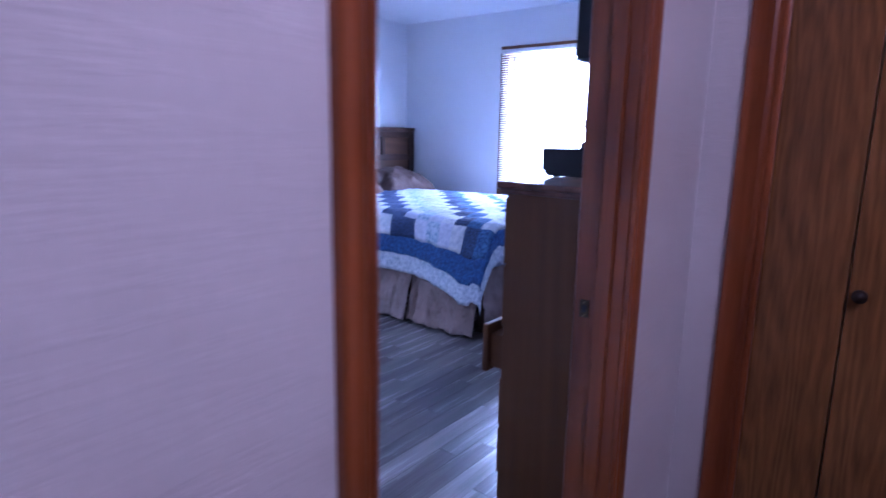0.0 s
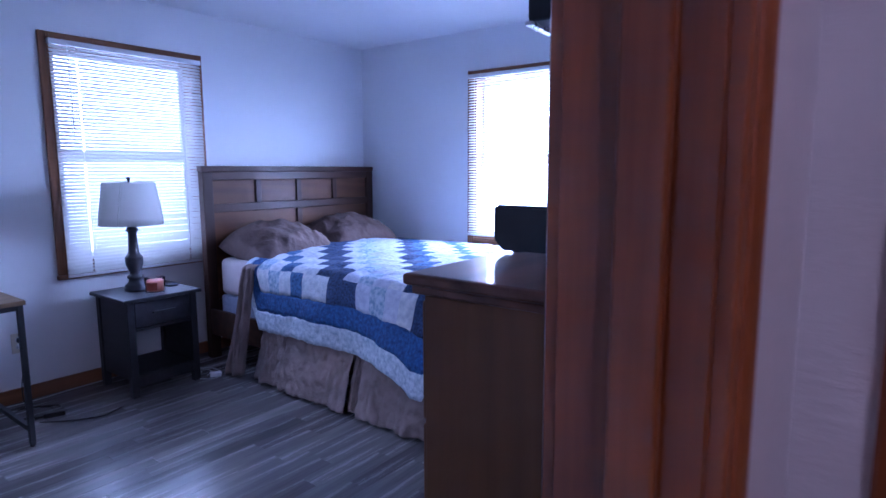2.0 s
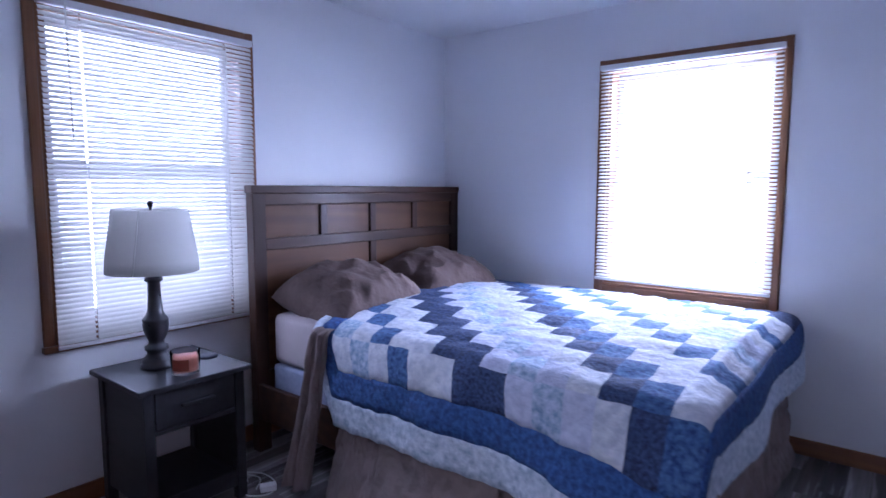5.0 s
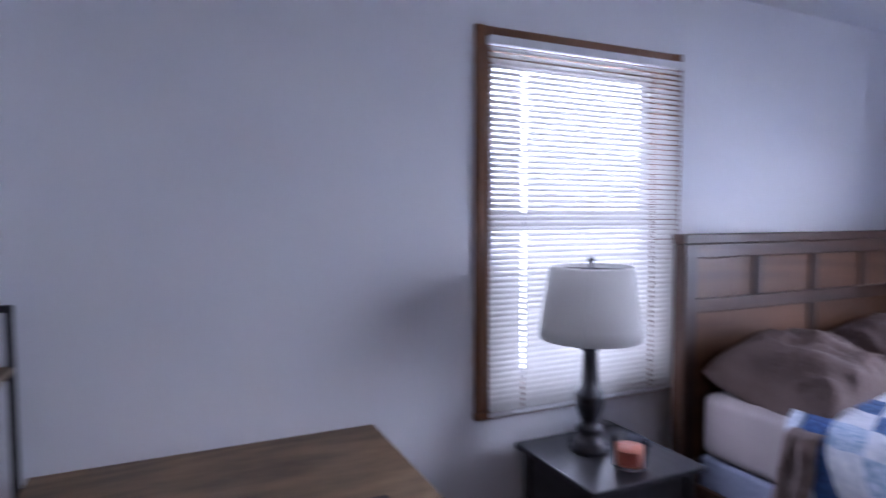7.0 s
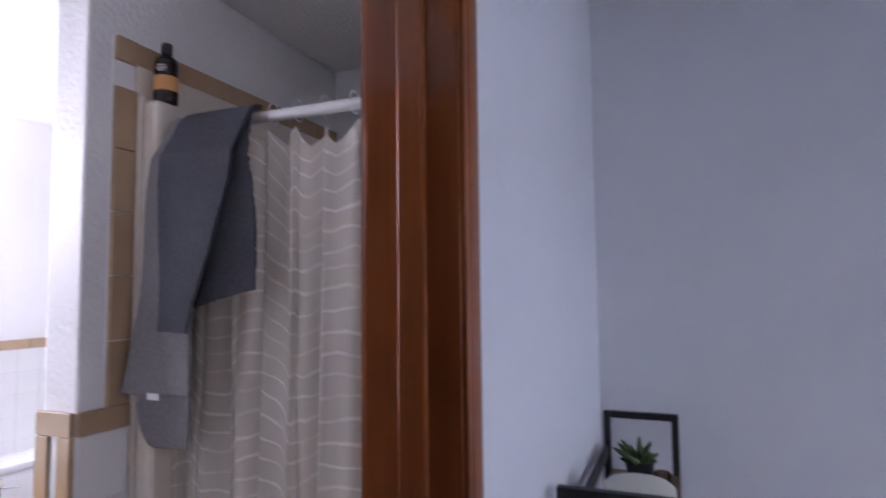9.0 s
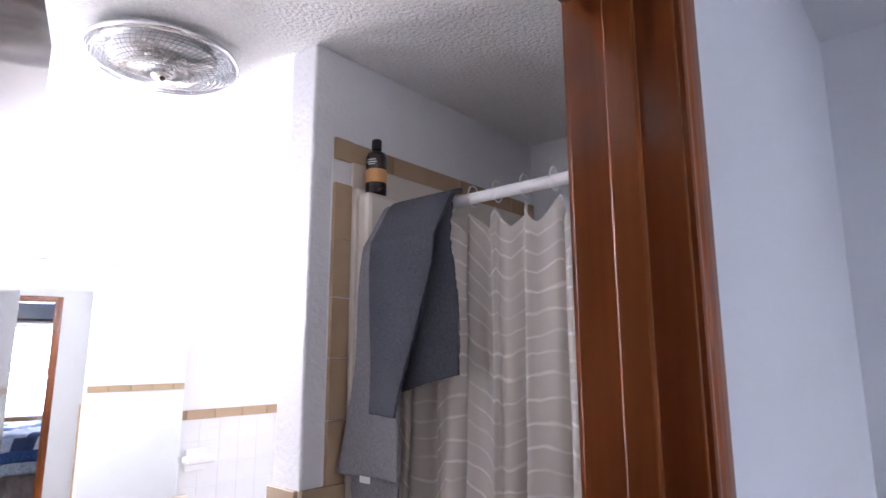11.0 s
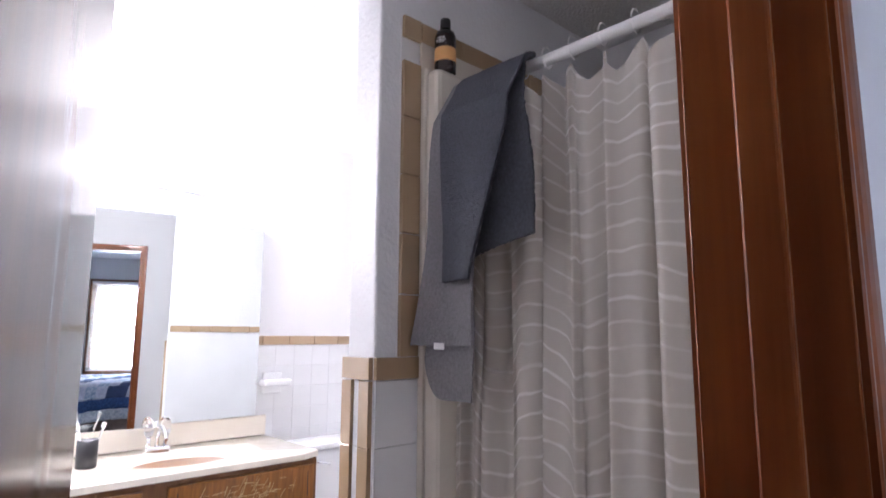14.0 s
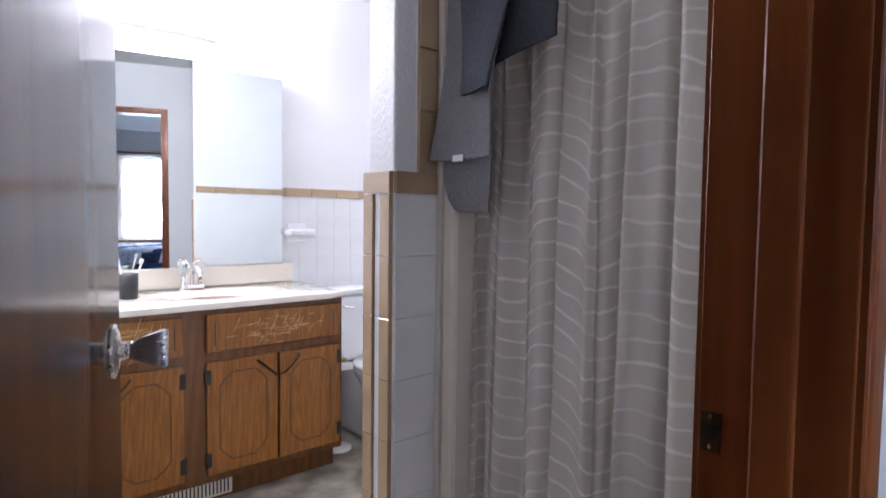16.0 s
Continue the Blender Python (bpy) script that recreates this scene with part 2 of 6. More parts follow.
def translucent(name, colour, share, rough=0.5):
    """Thin cloth or vinyl that lets light through."""
    m, t, b = nodes_of(name)
    b.inputs["Base Color"].default_value = (*colour, 1)
    b.inputs["Roughness"].default_value = rough
    tr = t.nodes.new("ShaderNodeBsdfTranslucent")
    tr.inputs[0].default_value = (*colour, 1)
    mx = t.nodes.new("ShaderNodeMixShader")
    mx.inputs[0].default_value = share
    out = t.nodes["Material Output"]
    t.links.new(b.outputs[0], mx.inputs[1])
    t.links.new(tr.outputs[0], mx.inputs[2])
    t.links.new(mx.outputs[0], out.inputs[0])
    n = put_noise(t, 12.0)
    put_bump(t, b, n.outputs[0], 0.05)
    return m


def glowing(name, colour, strength):
    m, t, b = nodes_of(name)
    b.inputs["Emission Color"].default_value = (*colour, 1)
    b.inputs["Emission Strength"].default_value = strength
    b.inputs["Base Color"].default_value = (0.8, 0.8, 0.8, 1)
    return m


def curtain_material():
    """Sheer grey-beige cloth crossed by wavering white bands."""
    m, t, b = nodes_of("sheer_striped_cloth")
    tc = t.nodes.new("ShaderNodeTexCoord")
    w = t.nodes.new("ShaderNodeTexWave")
    w.wave_type, w.bands_direction = "BANDS", "Z"
    w.inputs["Scale"].default_value = 6.6
    w.inputs["Distortion"].default_value = 3.4
    w.inputs["Detail"].default_value = 2.5
    w.inputs["Detail Scale"].default_value = 1.3
    t.links.new(tc.outputs["UV"], w.inputs[0])
    broken = put_ramp(t, put_noise(t, 9.0, 2.0, (1, 0.8, 1), coord="UV").outputs[0], (0.35, 0.35, 0.35), (1, 1, 1), 0.36, 0.58)
    cut = t.nodes.new("ShaderNodeMath")
    cut.operation = "MULTIPLY"
    t.links.new(put_ramp(t, w.outputs["Fac"], (0, 0, 0), (1, 1, 1), 0.91, 1.0).outputs[0], cut.inputs[0])
    t.links.new(broken.outputs[0], cut.inputs[1])
    r = put_ramp(t, cut.outputs[0], (0, 0, 0), (1, 1, 1), 0.0, 1.0)
    col = put_ramp(t, r.outputs[0], (0.78, 0.74, 0.685), (0.92, 0.90, 0.88), 0, 1)
    t.links.new(col.outputs[0], b.inputs["Base Color"])
    b.inputs["Roughness"].default_value = 0.6
    tl = t.nodes.new("ShaderNodeBsdfTranslucent")
    t.links.new(col.outputs[0], tl.inputs[0])
    tp = t.nodes.new("ShaderNodeBsdfTransparent")
    mx1 = t.nodes.new("ShaderNodeMixShader")
    mx1.inputs[0].default_value = 0.40
    t.links.new(b.outputs[0], mx1.inputs[1])
    t.links.new(tl.outputs[0], mx1.inputs[2])
    mx2 = t.nodes.new("ShaderNodeMixShader")
    share = t.nodes.new("ShaderNodeMapRange")
    share.inputs[3].default_value, share.inputs[4].default_value = 0.17, 0.03
    t.links.new(r.outputs[0], share.inputs[0])
    t.links.new(share.outputs[0], mx2.inputs[0])
    t.links.new(mx1.outputs[0], mx2.inputs[1])
    t.links.new(tp.outputs[0], mx2.inputs[2])
    t.links.new(mx2.outputs[0], t.nodes["Material Output"].inputs[0])
    return m


def trowel_relief(mat):
    """Long hand-trowelled strokes across a wall."""
    t, b = mat.node_tree, mat.node_tree.nodes["Principled BSDF"]
    n = put_noise(t, 16.0, 4.0, (1, 0.35, 3.2), 0.55)
    put_bump(t, b, put_ramp(t, n.outputs[0], (0, 0, 0), (1, 1, 1), 0.45, 0.62).outputs[0], 0.16, 0.004)


trowel_relief(M_TEXWALL)
M_MIRROR = mirror_material()
M_GLASS = glass_material("window_glass")
M_JAR = glass_material("jar_glass", (1.0, 0.97, 0.96))
M_JAR.node_tree.nodes["Principled BSDF"].inputs["IOR"].default_value = 1.04
M_BATHDOOR.node_tree.nodes["Principled BSDF"].inputs["Coat IOR"].default_value = 1.5
M_BATHDOOR.node_tree.nodes["Principled BSDF"].inputs["Coat Roughness"].default_value = 0.10
M_BATHDOOR.node_tree.nodes["Principled BSDF"].inputs["Specular IOR Level"].default_value = 0.05
M_ACRYLIC = glass_material("clear_acrylic", (0.97, 0.98, 1.0), 0.08)
M_SLAT = translucent("white_vinyl_slat", (0.60, 0.59, 0.56), 0.15, 0.4)
M_SHADE = translucent("linen_shade", (0.78, 0.77, 0.75), 0.62, 0.9)
M_CURTAIN = curtain_material()
M_HALLBULB = glowing("warm_frosted_bowl", (1.0, 0.72, 0.66), 40.0)
M_DAY = glowing("overcast_daylight", (0.93, 0.97, 1.0), 4.0)
M_DAY_DIM = glowing("shaded_daylight", (0.96, 0.97, 1.0), 0.95)
M_BULB = glowing("frosted_bulb", (1.0, 0.97, 0.93), 265.0)


# ---- building helpers ----
def box(bm, x0, x1, y0, y1, z0, z1, bevel=0.0, m=None):
    """A box with rounded edges added to bm."""
    g = bmesh.ops.create_cube(bm, size=1.0)
    vs = g["verts"]
    for v in vs:
        v.co = Vector(((x0 + x1) / 2 + v.co.x * (x1 - x0), (y0 + y1) / 2 + v.co.y * (y1 - y0), (z0 + z1) / 2 + v.co.z * (z1 - z0)))
    if m is not None:
        bmesh.ops.transform(bm, matrix=m, verts=vs)
    if bevel:
        es = list({e for v in vs for e in v.link_edges})
        bmesh.ops.bevel(bm, geom=es, offset=bevel, segments=2, profile=0.5, affect="EDGES")


def boxes(*rows, bevel=0.0):
    bm = bmesh.new()
    for r in rows:
        box(bm, *r, bevel=bevel)
    return bm


def lathe(profile, seg=32, m=None):
    """Turn (radius, height) points round z."""
    bm = bmesh.new()
    rings = []
    for r, z in profile:
        rings.append([bm.verts.new((max(r, 1e-4) * math.cos(2 * math.pi * k / seg), max(r, 1e-4) * math.sin(2 * math.pi * k / seg), z)) for k in range(seg)])
    for a, b in zip(rings, rings[1:]):
        for k in range(seg):
            bm.faces.new((a[k], a[(k + 1) % seg], b[(k + 1) % seg], b[k]))
    bm.faces.new(list(reversed(rings[0])))
    bm.faces.new(rings[-1])
    bmesh.ops.recalc_face_normals(bm, faces=bm.faces)
    if m is not None:
        bmesh.ops.transform(bm, matrix=m, verts=bm.verts)
    for f in bm.faces:
        f.smooth = True
    return bm


def extruded(points, z0, z1, m=None):
    """A closed outline in x, y drawn up from z0 to z1."""
    bm = bmesh.new()
    a = [bm.verts.new((x, y, z0)) for x, y in points]
    b = [bm.verts.new((x, y, z1)) for x, y in points]
    n = len(points)
    for k in range(n):
        bm.faces.new((a[k], a[(k + 1) % n], b[(k + 1) % n], b[k]))
    bm.faces.new(list(reversed(a)))
    bm.faces.new(b)
    bmesh.ops.recalc_face_normals(bm, faces=bm.faces)
    if m is not None:
        bmesh.ops.transform(bm, matrix=m, verts=bm.verts)
    return bm


def tube(points, radius, seg=8):
    """A round cable or bar along points, smoothed."""
    pts = [Vector(p) for p in points]
    bm = bmesh.new()
    rings = []
    for i, p in enumerate(pts):
        d = (pts[min(i + 1, len(pts) - 1)] - pts[max(i - 1, 0)]).normalized()
        side = d.cross(Vector((0, 0, 1))) if abs(d.z) < 0.95 else d.cross(Vector((1, 0, 0)))
        side.normalize()
        up = side.cross(d)
        rings.append([bm.verts.new(p + radius * (math.cos(2 * math.pi * k / seg) * side + math.sin(2 * math.pi * k / seg) * up)) for k in range(seg)])
    for a, b in zip(rings, rings[1:]):
        for k in range(seg):
            bm.faces.new((a[k], a[(k + 1) % seg], b[(k + 1) % seg], b[k])).smooth = True
    bm.faces.new(list(reversed(rings[0])))
    bm.faces.new(rings[-1])
    bmesh.ops.recalc_face_normals(bm, faces=bm.faces)
    return bm


def curve_points(ctrl, n=40):
    """Catmull-Rom points through ctrl."""
    c = [Vector(p) for p in ctrl]
    c = [2 * c[0] - c[1]] + c + [2 * c[-1] - c[-2]]
    out = []
    spans = len(c) - 3
    for i in range(n + 1):
        u = min(i / n * spans, spans - 1e-6)
        k = int(u)
        t = u - k
        p0, p1, p2, p3 = c[k:k + 4]
        out.append(0.5 * ((2 * p1) + (p2 - p0) * t + (2 * p0 - 5 * p1 + 4 * p2 - p3) * t * t + (3 * p1 - p0 - 3 * p2 + p3) * t ** 3))
    return out


def sheet(f, nu, nv, smooth=True, uv=None):
    """A grid of points f(i, j) with i, j from 0 to 1."""
    bm = bmesh.new()
    g = [[bm.verts.new(f(i / nu, j / nv)) for j in range(nv + 1)] for i in range(nu + 1)]
    lay = bm.loops.layers.uv.new("UVMap") if uv else None
    for i in range(nu):
        for j in range(nv):
            fc = bm.faces.new((g[i][j], g[i + 1][j], g[i + 1][j + 1], g[i][j + 1]))
            fc.smooth = smooth
            if uv:
                for lp, (a, b) in zip(fc.loops, ((i, j), (i + 1, j), (i + 1, j + 1), (i, j + 1))):
                    lp[lay].uv = uv(a / nu, b / nv)
    return bm


def mesh_of(name, bm, mats):
    me = bpy.data.meshes.new(name)
    bm.to_mesh(me)
    bm.free()
    for m in mats if isinstance(mats, (list, tuple)) else [mats]:
        me.materials.append(m)
    return me


def part(name, bm, material, parent, label="", m=None):
    ob = new(name, mesh_of(name, bm, material))
    ob.parent = parent
    if m is not None:
        ob.matrix_basis = m
    return tagged(ob, label=label)


def thing(name, label, category, m=None, group=""):
    ob = new(name)
    ob.empty_display_size = 0.1
    if m is not None:
        ob.matrix_basis = m
    return tagged(ob, label=label, category=category, group=group)


def structure(name, bm, material, label=""):
    return tagged(new(name, mesh_of(name, bm, material)), label=label, kind="structure")


def solidify(ob, d, offset=-1):
    md = ob.modifiers.new("thick", "SOLIDIFY")
    md.thickness, md.offset = d, offset
    return ob


# ---- the large structure ----
DOOR_H = 2.03
HX = -0.345                       # hall side of the east wall
HD0, HD1 = 0.693, 1.466           # hall doorway
BD0, BD1 = -2.46, -3.05           # bathroom doorway
YB = 0.72                         # bathroom side of the south wall
W1 = (2.515, 3.415, 0.77, 2.09)   # west window opening: y0 y1 z0 z1
W2 = (-2.975, -2.07, 0.785, 2.07)  # north window opening: x0 x1 z0 z1
BX0, BX1, BY0, BY1 = -5.0, -2.25, -1.95, 0.72  # bathroom

structure("wall_west", boxes((XW - 0.14, XW, YS - 0.125, W1[0], 0, H), (XW - 0.14, XW, W1[1], YN + 0.14, 0, H), (XW - 0.14, XW, W1[0], W1[1], 0, W1[2]), (XW - 0.14, XW, W1[0], W1[1], W1[3], H)), M_WALL, "white painted bedroom wall with a window")
structure("wall_north", boxes((XW, W2[0], YN, YN + 0.14, 0, H), (W2[1], HX, YN, YN + 0.14, 0, H), (W2[0], W2[1], YN, YN + 0.14, 0, W2[2]), (W2[0], W2[1], YN, YN + 0.14, W2[3], H)), M_WALL, "white painted bedroom wall with a window")
structure("wall_south", boxes((XW, BD1 - 0.018, YB, YS, 0, H), (BD0 + 0.018, -2.13, YB, YS, 0, H), (BD1 - 0.018, BD0 + 0.018, YB, YS, DOOR_H + 0.018, H)), M_WALL, "white painted wall between bedroom and bathroom")
structure("wall_east", boxes((XE, HX, -5.2, HD0 - 0.018, 0, H), (XE, HX, HD1 + 0.018, YN, 0, H), (XE, HX, HD0 - 0.018, HD1 + 0.018, DOOR_H + 0.018, H)), M_TEXWALL, "white trowelled wall between hall and bedroom")
structure("wall_hall_north", boxes((HX, -0.241, 1.965, 2.09, 0, H), (0.70, 1.25, 1.965, 2.09, 0, H), (-0.241, 0.70, 1.965, 2.09, 2.06, H)), M_TEXWALL, "white textured end wall of the hall")
structure("wall_hall_east", boxes((1.13, 1.25, -5.2, 1.965, 0, H)), M_TEXWALL, "unseen white textured wall closing the hall")
# unseen end, added far south so less light bounces back up the hall
structure("hall_south_closure", boxes((HX, 1.25, -5.32, -5.2, 0, H)), M_TEXWALL, "unseen white textured wall closing the hall")
structure("ceiling_bedroom", boxes((XW - 0.14, -2.13, 0.78, YN + 0.14, H, H + 0.1), (-2.13, -0.40, 0.43, YN + 0.14, H, H + 0.1)), M_CEIL, "white bedroom ceiling")
structure("ceiling_hall", boxes((-0.40, 1.25, -5.32, 2.65, H, H + 0.1)), M_CEIL, "white hall ceiling")
structure("ceiling_bathroom", boxes((BX0 - 0.12, BX1 + 0.12, BY0 - 0.12, 0.78, H, H + 0.1)), M_POPCORN, "white stippled bathroom ceiling")
structure("wall_bath_south", boxes((BX0 - 0.12, BX1 + 0.12, BY0 - 0.12, BY0, 0, H)), M_WALL, "white bathroom wall above tile")
structure("wall_bath_west", boxes((BX0 - 0.12, BX0, BY0, -0.285, 0, H)), M_WALL, "white bathroom wall")
structure("wall_entry_south", boxes((-2.13, XE, 0.43, 0.55, 0, H)), M_WALL, "white painted wall beside the entry")
# unseen box added behind the closet door so no sky shows through its gaps
structure("closet_light_block", boxes((HX, 1.25, 2.55, 2.65, 0, H), (1.13, 1.25, 2.09, 2.55, 0, H)), M_WALL, "unseen white wall added behind the closet door to block light")
structure("wall_bath_east", boxes((BX1, BX1 + 0.12, BY0, YB, 0, H)), M_WALL, "white bathroom wall")
structure("wall_shower_west", boxes((-4.52, -4.40, -0.175, YB, 0, H)), M_WALL, "white wall at the back of the shower")
structure("wall_partition", boxes((BX0, -3.345, -0.285, -0.175, 0, H), bevel=0.006), M_ORANGEPEEL, "white textured stub wall beside the shower")
structure("floor_bathroom", boxes((BX0 - 0.12, BX1 + 0.12, BY0 - 0.12, 0.78, -0.1, 0.0)), M_VINYL, "tan stone-look vinyl floor")
structure("floor_hall", boxes((-0.40, 1.25, -5.32, 2.65, -0.1, 0.0)), M_UNDER, "dark hall floor")
floor = structure("floor", boxes((XW - 0.14, -2.13, 0.78, YN + 0.14, -0.1, -0.006), (-2.13, -0.40, 0.43, YN + 0.14, -0.1, -0.006)), M_UNDER, "grey wood-look laminate floor in narrow strips")

# ---- skirting, casings and jambs ----
structure("baseboard_west", boxes((XW, XW + 0.014, YS, YN, 0, 0.085), bevel=0.004), M_WINTRIM_H, "brown wooden baseboard")
structure("baseboard_north", boxes((XW + 0.014, XE, YN - 0.014, YN, 0, 0.085), bevel=0.004), M_WINTRIM_H, "brown wooden baseboard")
structure("baseboard_south", boxes((XW + 0.014, BD1 - 0.08, YS, YS + 0.014, 0, 0.085), bevel=0.004), M_WINTRIM_H, "brown wooden baseboard")
CASING = [(0, 0), (0, 0.010), (0.004, 0.013), (0.010, 0.013), (0.013, 0.009), (0.018, 0.009), (0.024, 0.014), (0.036, 0.017), (0.050, 0.018), (0.056, 0.017), (0.060, 0.012), (0.060, 0)]


def door_frame(name, m, width, depth, label, stop=0.045, wide=1.0, deep=1.0):
    """Jambs, stops and moulded casings of a doorway. Local x runs across the opening, y into the wall, from the near face at 0 to depth."""
    root = thing(name, label, "door frame", m)
    tagged(root, kind="structure")
    for x0, x1 in ((-0.018, 0.0), (width, width + 0.018)):
        part("jamb", boxes((x0, x1, 0, depth, 0, DOOR_H), bevel=0.0015), M_TRIM, root)
    part("head_jamb", boxes((-0.018, width + 0.018, 0, depth, DOOR_H, DOOR_H + 0.018), bevel=0.0015), M_TRIM_H, root)
    for x0, x1 in ((0.0, 0.011), (width - 0.011, width)):
        part("door_stop", boxes((x0, x1, stop, stop + 0.035, 0, DOOR_H), bevel=0.003), M_TRIM, root)
    for face, turn in ((0, 1), (depth, -1)):
        for side in (0, 1):
            x = -0.004 if side == 0 else width + 0.004
            sx = -1 if side == 0 else 1
            pts = [(x + sx * a * wide, face - turn * b * deep) for a, b in CASING]
            part("casing", extruded(pts, 0, DOOR_H + 0.004 + 0.060 * wide), M_TRIM, root)
        pts = [(b * deep, a * wide) for a, b in CASING]
        mm = Matrix(((0, 0, 1, 0), (-turn, 0, 0, face), (0, 1, 0, DOOR_H + 0.004), (0, 0, 0, 1)))
        part("head_casing", extruded(pts, -0.004, width + 0.004, mm), M_TRIM_H, root)
    return root


hall_frame = door_frame("doorframe_hall", Matrix.Translation((HX, HD0, 0)) @ pose(0, 0, 0, 0, 0, 90), HD1 - HD0, 0.107, "red-brown varnished doorway of the bedroom", stop=0.028, wide=0.95)
bath_frame = door_frame("doorframe_bath", Matrix.Translation((BD0, YS, 0)) @ pose(0, 0, 0, 0, 0, 180), BD0 - BD1, 0.125, "red-brown varnished doorway of the bathroom", stop=0.04, wide=0.74, deep=0.55)


def strike_plate(parent, m):
    bm = boxes((-0.0225, 0.0225, -0.0015, 0.0015, -0.035, 0.035), bevel=0.001)
    p = part("strike_plate", bm, M_OLDBRASS, parent, "dark worn brass strike plate", m)
    part("strike_hole", boxes((-0.010, 0.010, -0.003, 0.0022, -0.014, 0.014), bevel=0.001), M_IRON, p, "dark latch hole")
    for z in (-0.026, 0.026):
        part("screw", lathe([(0.0, 0.0015), (0.0045, 0.0015), (0.0035, 0.0028), (0.0, 0.003)], 10, pose(0, 0, z, -90)), M_BRASS, p)


strike_plate(hall_frame, pose(HD1 - HD0 - 0.001, 0.090, 0.91, 0, 0, 90) @ Matrix.Diagonal((0.5, 0.8, 0.6, 1)))
strike_plate(bath_frame, pose(BD0 - BD1 - 0.001, 0.112, 0.992, 0, 0, 90) @ Matrix.Diagonal((0.42, 0.8, 0.55, 1)))


# ---- windows and blinds ----
def window(name, m, w, h, low, label, sill):
    """A double-hung window seen from the room. Local x across, y out of the room, z up from the opening's foot."""
    root = thing(name, label, "window", m)
    tagged(root, kind="structure")
    for x0, x1 in ((0, 0.022), (w - 0.022, w)):
        part("window_jamb", boxes((x0, x1, 0.0, 0.13, 0, h), bevel=0.002), M_WINTRIM, root)
    part("window_head", boxes((0.022, w - 0.022, 0.0, 0.13, h - 0.022, h), bevel=0.002), M_WINTRIM_H, root)
    part("window_sill", boxes((0.022, w - 0.022, 0.0, 0.13, 0, 0.022), bevel=0.002), M_WINTRIM_H, root)
    for a, b in ((0.022, h / 2), (h / 2, h - 0.022)):
        y = 0.085 if a < 0.1 else 0.107
        bm = boxes((0.022, 0.06, y, y + 0.02, a, b), (w - 0.06, w - 0.022, y, y + 0.02, a, b), (0.06, w - 0.06, y, y + 0.02, a, a + 0.035), (0.06, w - 0.06, y, y + 0.02, b - 0.035, b))
        part("sash", bm, M_WHITEPLASTIC, root, "white window sash")
        g = part("pane", boxes((0.06, w - 0.06, y + 0.008, y + 0.012, a + 0.035, b - 0.035)), M_GLASS, root)
        g.visible_shadow = False
    for side in (0, 1):
        x, sx = (0.004, -1) if side == 0 else (w - 0.004, 1)
        part("casing", extruded([(x + sx * a, -b) for a, b in CASING], -0.056, h + 0.056), M_WINTRIM, root)
    mm = Matrix(((0, 0, 1, 0), (-1, 0, 0, 0), (0, 1, 0, h - 0.004), (0, 0, 0, 1)))
    part("head_casing", extruded([(b, a) for a, b in CASING], 0.004, w - 0.004, mm), M_WINTRIM_H, root)
    mm = Matrix(((0, 0, 1, 0), (-1, 0, 0, 0), (0, -1, 0, 0.004), (0, 0, 0, 1)))
    part("apron_casing", extruded([(b, a) for a, b in CASING], 0.004, w - 0.004, mm), M_WINTRIM_H, root)
    if sill:
        part("stool", boxes((-0.064, w + 0.064, -0.036, 0.0, -0.084, -0.0565), bevel=0.006), M_WINTRIM_H, root)
    return root


window("window_1", Matrix.Translation((XW, W1[0], W1[2])) @ pose(0, 0, 0, 0, 0, 90), W1[1] - W1[0], W1[3] - W1[2], W1[2], "window in brown varnished casing behind closed white blinds", True)
window("window_2", Matrix.Translation((W2[0], YN, W2[2])), W2[1] - W2[0], W2[3] - W2[2], W2[2], "bright window in brown varnished casing behind white blinds", True)


